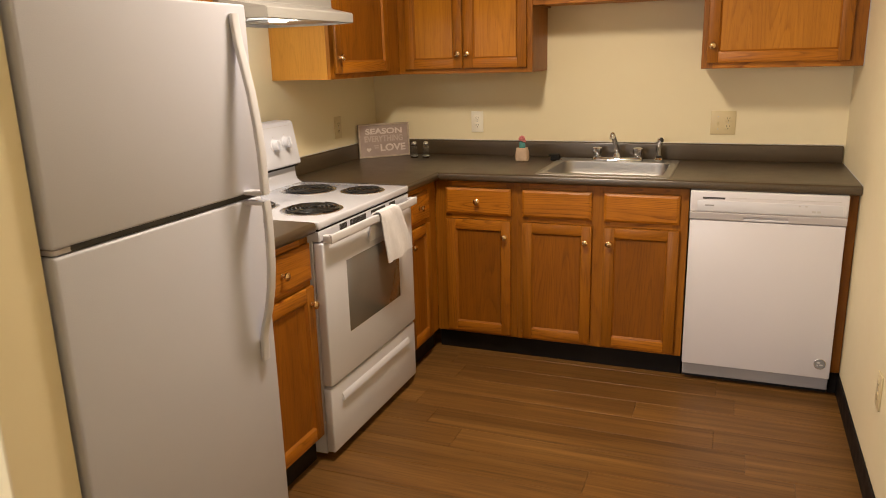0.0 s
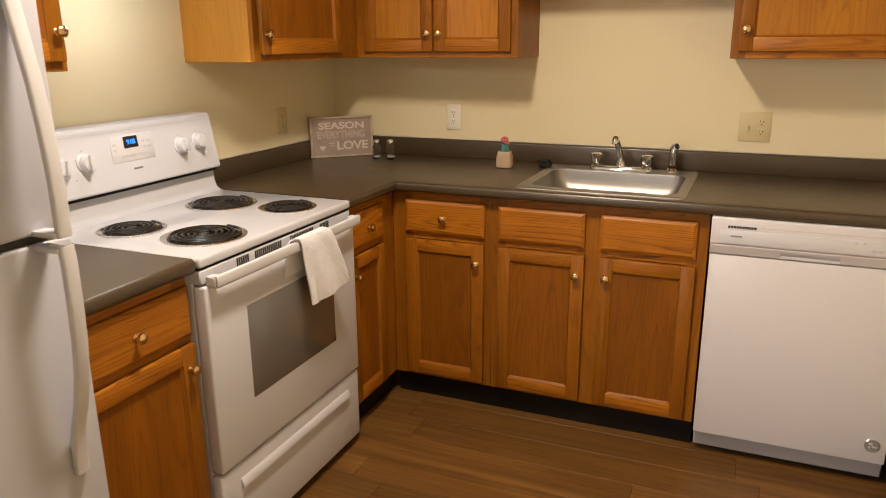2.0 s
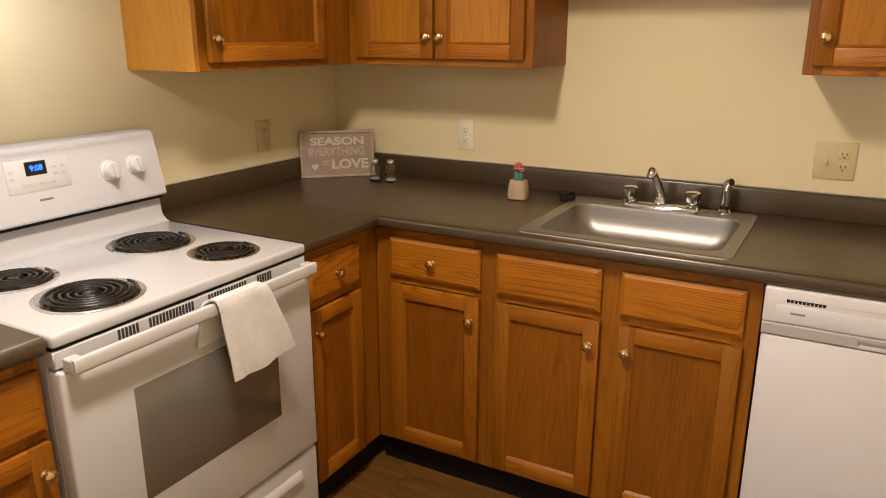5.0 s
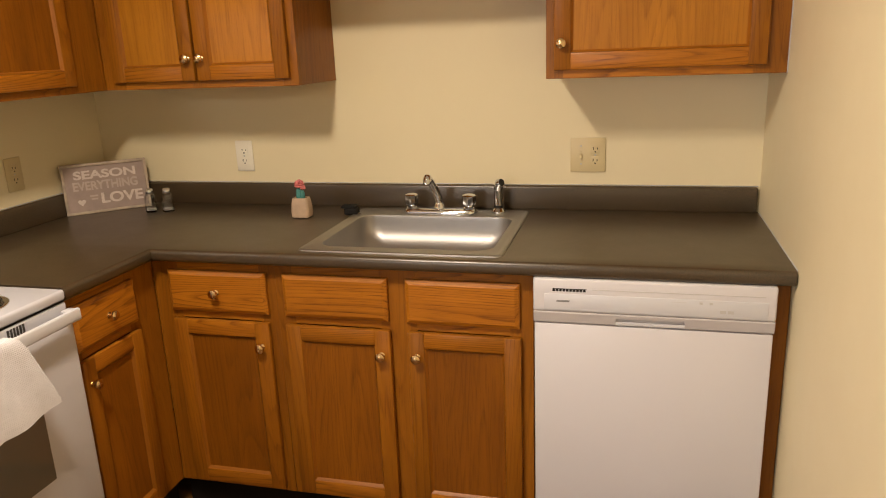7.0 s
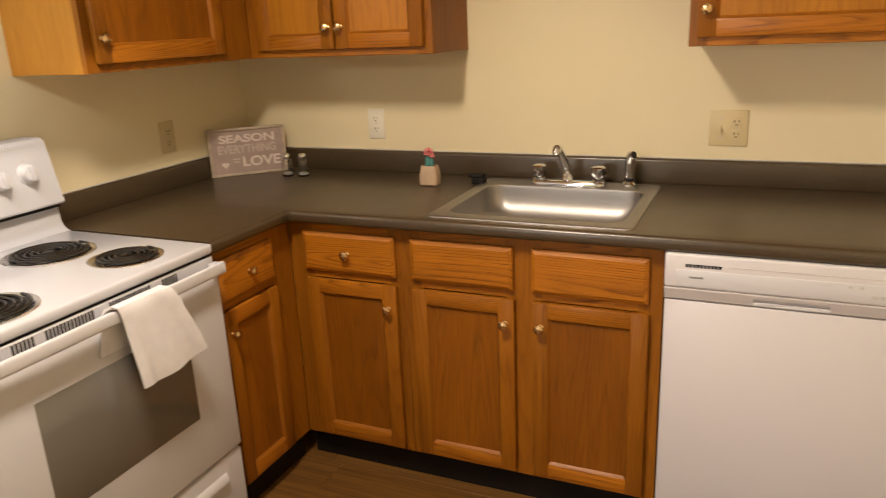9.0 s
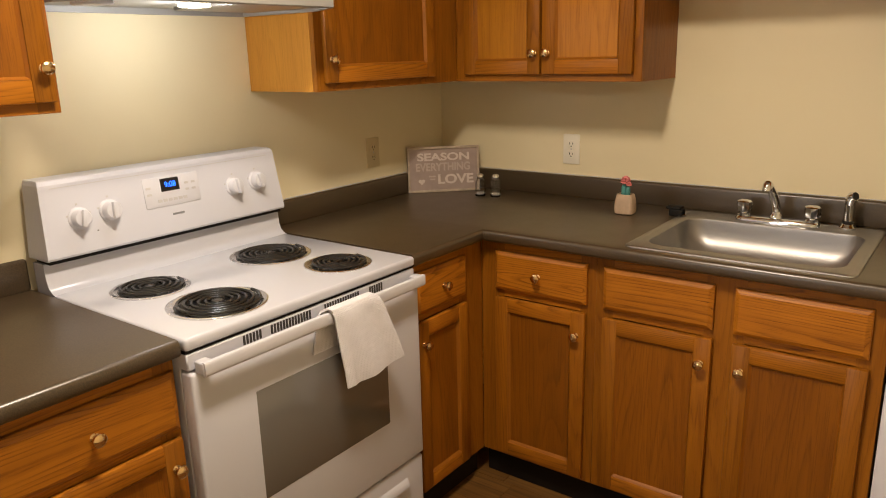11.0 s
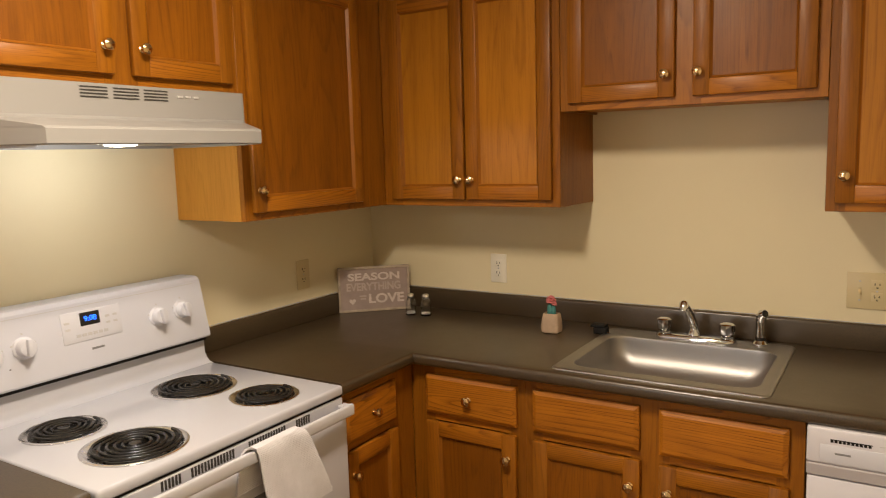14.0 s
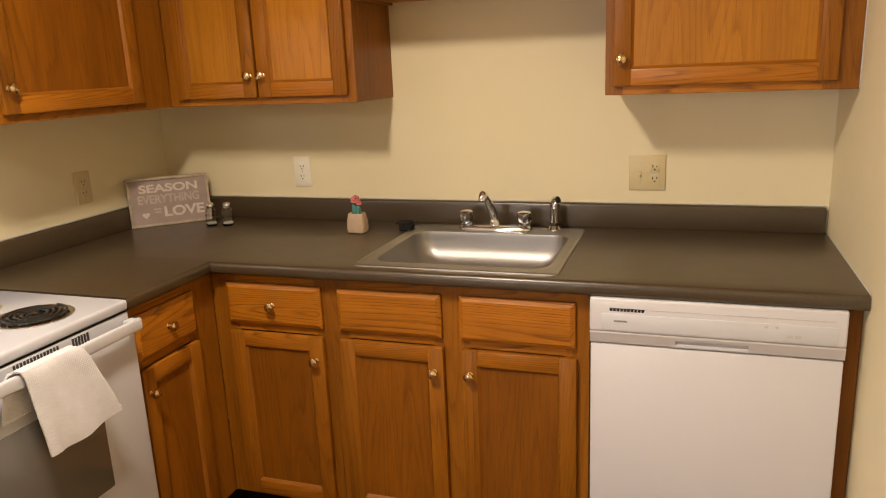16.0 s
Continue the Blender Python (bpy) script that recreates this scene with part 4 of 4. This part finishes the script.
def faucet():
    f = thing("faucet", BACK, (1.41, -0.112, CT + 0.004), "chrome two-handle kitchen faucet on the sink deck", "faucet")
    z = CT + 0.004
    rings = [round_rect(1.287 + k, 1.541 - k, -0.141 + k, -0.083 - k, zz, 0.026 - k) for k, zz in ((0, z), (0, z + 0.008), (0.004, z + 0.014), (0.010, z + 0.016))]
    part("base_plate", loops(rings), CHROME, f)
    part("spout_collar", lathe([(0.022, 0.014), (0.022, 0.022), (0.018, 0.028), (0.0165, 0.036)], (1.411, -0.108, z), "z", 20), CHROME, f)
    pts = [(1.411, -0.108, z + 0.026), (1.411, -0.111, z + 0.042), (1.410, -0.122, z + 0.060), (1.4085, -0.148, z + 0.086), (1.407, -0.178, z + 0.112), (1.4055, -0.205, z + 0.133), (1.4045, -0.220, z + 0.140)]
    part("spout", tube(pts, [0.0130, 0.0136, 0.0138, 0.0132, 0.0124, 0.0118, 0.0118], 16), CHROME, f)
    part("spout_tip", tube([(1.4045, -0.2185, z + 0.147), (1.4045, -0.2225, z + 0.140), (1.404, -0.2290, z + 0.128), (1.404, -0.231, z + 0.120)], [0.0105, 0.0140, 0.0142, 0.0125], 16), CHROME, f)
    for x in (1.313, 1.516):
        part("handle_base", lathe([(0.020, 0.013), (0.020, 0.020), (0.013, 0.024), (0.012, 0.031)], (x, -0.112, z), "z", 20), CHROME, f)
        part("handle", lathe([(0.014, 0.026), (0.0225, 0.030), (0.0245, 0.046), (0.0240, 0.060), (0.019, 0.065), (0.012, 0.0665), (0.002, 0.0665)], (x, -0.112, z), "z", 16, -0.14), CHROME, f, "fluted chrome handle")
    s = thing("sink_sprayer", BACK, (1.614, -0.094, CT + 0.004), "chrome pull-out side sprayer standing in its holder", "sprayer")
    part("collar", lathe([(0.024, 0.0), (0.024, 0.006), (0.019, 0.012), (0.0165, 0.016)], (1.614, -0.094, z), "z", 20), CHROME, s)
    part("grip_ring", lathe([(0.0150, 0.015), (0.0165, 0.017), (0.0165, 0.024), (0.0145, 0.026)], (1.614, -0.094, z), "z", 20), BLACK, s, "black rubber ring")
    part("body", tube([(1.614, -0.094, z + 0.012), (1.614, -0.094, z + 0.05), (1.6145, -0.095, z + 0.080)], [0.0130, 0.0148, 0.0146], 16), CHROME, s)
    part("head", tube([(1.6145, -0.095, z + 0.078), (1.616, -0.097, z + 0.092), (1.621, -0.101, z + 0.102), (1.628, -0.106, z + 0.105)], [0.0146, 0.0166, 0.0166, 0.0136], 16), CHROME, s, "angled spray head")
    # black disc added to cover the lamp's bright reflection on the head
    part("nozzle", tube([(1.6275, -0.1057, z + 0.1048), (1.6295, -0.1072, z + 0.1056)], [0.0128, 0.0112], 16), BLACK, s, "black spray face added to hide a reflection")


sink()
faucet()


# ---------------------------------------------------------------- things on the counter
def fit_text(text, w, h, cx, cz, y, bold=0.0016):
    bm = lettering(text, 0.05, 0.0004, 1.0, bold)
    lo = Vector([min(v.co[k] for v in bm.verts) for k in range(3)])
    hi = Vector([max(v.co[k] for v in bm.verts) for k in range(3)])
    for v in bm.verts:
        v.co.x = cx + ((v.co.x - lo.x) / (hi.x - lo.x) - 0.5) * w
        v.co.z = cz + ((v.co.z - lo.z) / (hi.z - lo.z) - 0.5) * h
        v.co.y += y
    return bm


def sign():
    w, h, f = 0.298, 0.187, 0.010
    s = new("wooden_sign")
    s.empty_display_size = 0.1
    bl, br = Vector((0.028, -0.278, CT)), Vector((0.243, -0.072, CT))
    s.matrix_world = Matrix.Translation((bl + br) / 2) @ pose(0, 0, 0, -3.5, 0, math.degrees(math.atan2(br.y - bl.y, br.x - bl.x)))
    tagged(s, "small framed sign with pale words leaning in the corner", "sign")
    part("board", box(-w / 2 + 0.004, w / 2 - 0.004, 0.003, 0.014, 0.004, h - 0.004, 0), SIGNFACE, s, "mauve grey printed board", smooth=False)
    for a, b, c, d in ((-w / 2, w / 2, 0, f), (-w / 2, w / 2, h - f, h), (-w / 2, -w / 2 + f, f, h - f), (w / 2 - f, w / 2, f, h - f)):
        part("frame_strip", box(a, b, -0.004, 0.016, c, d, 0.0025, 2), SIGNFRAME, s)
    part("word_season", fit_text("SEASON", 0.215, 0.032, 0.0, 0.145, 0.0022), SIGNWHITE, s, smooth=False)
    part("word_everything", fit_text("EVERYTHING", 0.225, 0.034, -0.002, 0.104, 0.0022), SIGNGREY, s, smooth=False)
    part("word_love", fit_text("LOVE", 0.148, 0.040, 0.050, 0.053, 0.0022), SIGNWHITE, s, smooth=False)
    part("small_print", boxes([(-0.062, -0.034, 0.002, 0.004, 0.062, 0.068), (-0.058, -0.036, 0.002, 0.004, 0.050, 0.056)], 0), SIGNGREY, s, smooth=False)
    bm = bmesh.new()
    pts = []
    for k in range(28):
        a = 2 * math.pi * k / 28
        pts.append((-0.092 + 0.00085 * 16 * math.sin(a) ** 3, 0.044 + 0.00085 * (13 * math.cos(a) - 5 * math.cos(2 * a) - 2 * math.cos(3 * a) - math.cos(4 * a))))
    bm = loops([[(x, 0.0022, z) for x, z in pts], [(x, 0.004, z) for x, z in pts]])
    part("heart", bm, SIGNWHITE, s, smooth=False)


def shaker(x, y, fill, label):
    s = thing("shaker", BACK, (x, y, CT), label, "shaker", "salt and pepper shakers")
    c = (x, y, CT)
    part("jar", lathe([(0.0175, 0.0), (0.0205, 0.002), (0.0212, 0.006), (0.0208, 0.050), (0.0190, 0.060), (0.0140, 0.068), (0.0135, 0.073), (0.0122, 0.073), (0.0126, 0.067),
                       (0.0176, 0.059), (0.0195, 0.050), (0.0198, 0.008), (0.0160, 0.005), (0.001, 0.005)], c, "z", 10), GLASS, s, "clear faceted glass jar", smooth=False)
    part("filling", lathe([(0.0150, 0.0056), (0.0190, 0.009), (0.0188, 0.014), (0.012, 0.016), (0.001, 0.0155)], c, "z", 16), fill, s)
    part("cap", lathe([(0.0142, 0.0700), (0.0152, 0.0715), (0.0150, 0.080), (0.0130, 0.0865), (0.006, 0.0895), (0.001, 0.090)], c, "z", 20), CHROME, s, "small metal cap")


def cactus_pot():
    x, y, z = 0.941, -0.205, CT
    p = thing("potted_cactus", BACK, (x, y, z), "small tan pot with a pink-topped teal felt cactus", "plant ornament")
    rings = [round_rect(x - a, x + a, y - b, y + b, z + h, r) for a, b, h, r in
             ((0.026, 0.020, 0.0, 0.010), (0.0325, 0.0255, 0.004, 0.013), (0.0345, 0.027, 0.020, 0.014), (0.0325, 0.0255, 0.045, 0.013), (0.028, 0.022, 0.066, 0.011), (0.0265, 0.0205, 0.070, 0.010),
              (0.0235, 0.0175, 0.070, 0.009), (0.0235, 0.0175, 0.060, 0.009))]
    part("pot", loops(rings), POT, p)
    for dx, dy, hh, r in ((-0.006, 0.0, 0.032, 0.0105), (0.009, -0.004, 0.026, 0.0085)):
        part("stem", lathe([(r * 0.8, 0.058), (r, 0.070), (r * 1.05, 0.070 + hh * 0.6), (r * 0.8, 0.070 + hh * 0.9), (r * 0.3, 0.070 + hh)], (x + dx, y + dy, z), "z", 14, -0.18), TEAL, p, "ribbed teal stem")
    rnd = random.Random(4)
    for cx, cy, cz, R in ((-0.002, 0.0, 0.114, 0.0190), (0.012, -0.003, 0.104, 0.0100)):
        bm = bmesh.new()
        for layer in range(4):
            n = 8 - layer
            for k in range(n):
                a, up = 2 * math.pi * (k + 0.5 * layer) / n, radians(-18 + 30 * layer)
                d = Vector((math.cos(a) * math.cos(up), math.sin(a) * math.cos(up), math.sin(up)))
                s1 = Vector((-math.sin(a), math.cos(a), 0))
                n1 = d.cross(s1)
                c = Vector((x + cx, y + cy, z + cz))
                pts = []
                for q in range(8):
                    b = 2 * math.pi * q / 8
                    pts.append(c + d * (R * (0.55 + 0.45 * math.cos(b))) + s1 * (R * 0.42 * math.sin(b)) + n1 * (R * 0.16 * math.cos(2 * b) + rnd.uniform(-0.0006, 0.0006)))
                top, bot = [bm.verts.new(v + n1 * 0.001) for v in pts], [bm.verts.new(v - n1 * 0.001) for v in pts]
                bm.faces.new(top)
                bm.faces.new(bot[::-1])
                for q in range(8):
                    bm.faces.new((top[q], bot[q], bot[(q + 1) % 8], top[(q + 1) % 8]))
        part("flower", bm, PINK, p, "ruffled pink flower")


sign()
shaker(0.316, -0.176, SALT, "clear glass salt shaker with metal cap")
shaker(0.380, -0.163, SALT, "clear glass pepper shaker with metal cap")
cactus_pot()
sc = thing("sink_stopper", BACK, (1.106, -0.148, CT), "black rubber stopper lying behind the sink edge", "sink stopper")
part("rubber_block", box(1.080, 1.128, -0.168, -0.132, CT, CT + 0.026, 0.006, 3), SLOT, sc)
part("flange", box(1.070, 1.122, -0.170, -0.128, CT + 0.024, CT + 0.034, 0.004, 2), SLOT, sc)
part("clip", tube([(1.127, -0.160, CT + 0.0075), (1.142, -0.165, CT + 0.008)], [0.003, 0.003], 8), CHROME, sc, "small chrome clip")


# ---------------------------------------------------------------- outlets and switches
def receptacle(plate, u, z, y, wide, mat_):
    """The two faces of a duplex outlet at (u, z) on a plate whose front lies at y."""
    for dz in (0.0195, -0.0195):
        r = part("socket", prism([(y - 0.0016, z + dz - 0.0145), (y - 0.0016, z + dz + 0.0145), (y + 0.001, z + dz + 0.0145), (y + 0.001, z + dz - 0.0145)], u - 0.0155, u + 0.0155, 0.0007), mat_, plate)
        part("slots", boxes([(u - 0.0075, u - 0.0052, y - 0.0020, y, z + dz - 0.002, z + dz + 0.007), (u + 0.0052, u + 0.0075, y - 0.0020, y, z + dz - 0.001, z + dz + 0.006),
                             (u - 0.0022, u + 0.0022, y - 0.0020, y, z + dz - 0.0105, z + dz - 0.0060)], 0), SLOT, plate, "dark socket slots", smooth=False)
    part("screw", lathe([(0.0032, 0.0), (0.0030, 0.0010), (0.0004, 0.0012)], (u, y - 0.0006, z), "y", 10), PALEINK, plate)


def outlet(m, u, z, mat_, label, name="wall_outlet"):
    o = thing(name, m, (u, -0.0002, z), label, "outlet", "wall outlets")
    p = part("cover_plate", box(u - 0.035, u + 0.035, -0.006, -0.0004, z - 0.0575, z + 0.0575, 0.0025, 2), mat_, o)
    receptacle(p, u, z, -0.006, 0.07, mat_)


outlet(BACK, 0.628, 1.1025, CREAMPL, "white duplex outlet on the cream wall")
outlet(LEFT, -0.457, 1.108, IVORY, "ivory duplex outlet on the cream wall beside the stove")
o = thing("switch_outlet", BACK, (1.905, -0.0002, 1.1045), "ivory plate with a toggle switch and duplex outlet", "switch", "wall outlets")
p = part("cover_plate", box(1.847, 1.963, -0.006, -0.0004, 1.047, 1.162, 0.0025, 2), IVORY, o)
receptacle(p, 1.929, 1.1045, -0.006, 0.07, IVORY)
part("toggle_slot", box(1.8775, 1.8865, -0.0066, -0.004, 1.0925, 1.1165, 0.0005), IVORY, p)
part("toggle", prism([(-0.005, 1.098), (-0.016, 1.091), (-0.0165, 1.097), (-0.006, 1.109)], 1.8785, 1.8855, 0.0006), IVORY, p)
for dz in (0.030, -0.030):
    part("screw", lathe([(0.0032, 0.0), (0.0030, 0.0010), (0.0004, 0.0012)], (1.882, -0.0064, 1.1045 + dz), "y", 10), PALEINK, p)
outlet(pose(RIGHT, 0, 0, 0, 0, -90), 1.425, 0.395, IVORY, "ivory duplex outlet low on the plain cream wall")

# tiny print and slots stay joined
for ob in scene.objects:
    if ob.name.split(".")[0] in ("button_print", "key_print", "small_print", "slots", "emblem", "badge"):
        tagged(ob, kind="stuff")

# ceiling lamp
def ceiling_light():
    x, y = LAMP[0], LAMP[1]
    cl = thing("ceiling_light", BACK, (x, y, CEILING), "long wraparound ceiling light with a frosted diffuser, lit", "ceiling light")
    part("base", box(x - 0.085, x + 0.085, y - 0.29, y + 0.29, CEILING - 0.030, CEILING - 0.0005, 0.004, 2), WPLAST, cl)
    sec = [(x - 0.105, CEILING - 0.022), (x - 0.108, CEILING - 0.055), (x - 0.080, CEILING - 0.096), (x + 0.080, CEILING - 0.096), (x + 0.108, CEILING - 0.055), (x + 0.105, CEILING - 0.022)]
    part("diffuser", loops([[(a, y - 0.26, c) for a, c in sec], [(a, y + 0.26, c) for a, c in sec]]), DOME, cl, "glowing frosted plastic diffuser", smooth=False)
    for d in (-0.275, 0.275):
        part("end_cap", box(x - 0.110, x + 0.110, y + d - 0.0145, y + d + 0.0145, CEILING - 0.099, CEILING - 0.0008, 0.006, 2), WPLAST, cl)


ceiling_light()


# ---------------------------------------------------------------- floor planks
floor = solid("floor", box(-1.60, RIGHT + 0.10, -6.60, 0.10, -0.08, -0.0042, 0), UNDER, "brown wood-look vinyl plank floor", "floor")
rnd = random.Random(11)
PW, PL = 0.152, 1.22
y = -0.02
while y > -6.5:
    x, lo_x = -1.5 if y - PW < -3.07 else 0.0, -1.5 if y - PW < -3.07 else 0.0
    end = lo_x + rnd.uniform(0.25, PL)
    while x < RIGHT - 0.002:
        e = min(end, RIGHT - 0.002)
        if e - x > 0.02:
            bm = box(-(e - x) / 2 + 0.0004, (e - x) / 2 - 0.0004, -PW / 2 + 0.0004, PW / 2 - 0.0004, -0.004, 0.0, 0.0009)
            ob = new("plank", finish(bm, PLANK, False))
            ob.parent = floor
            ob.location = ((x + e) / 2, y - PW / 2, 0)
        x, end = e, end + PL
    y -= PW
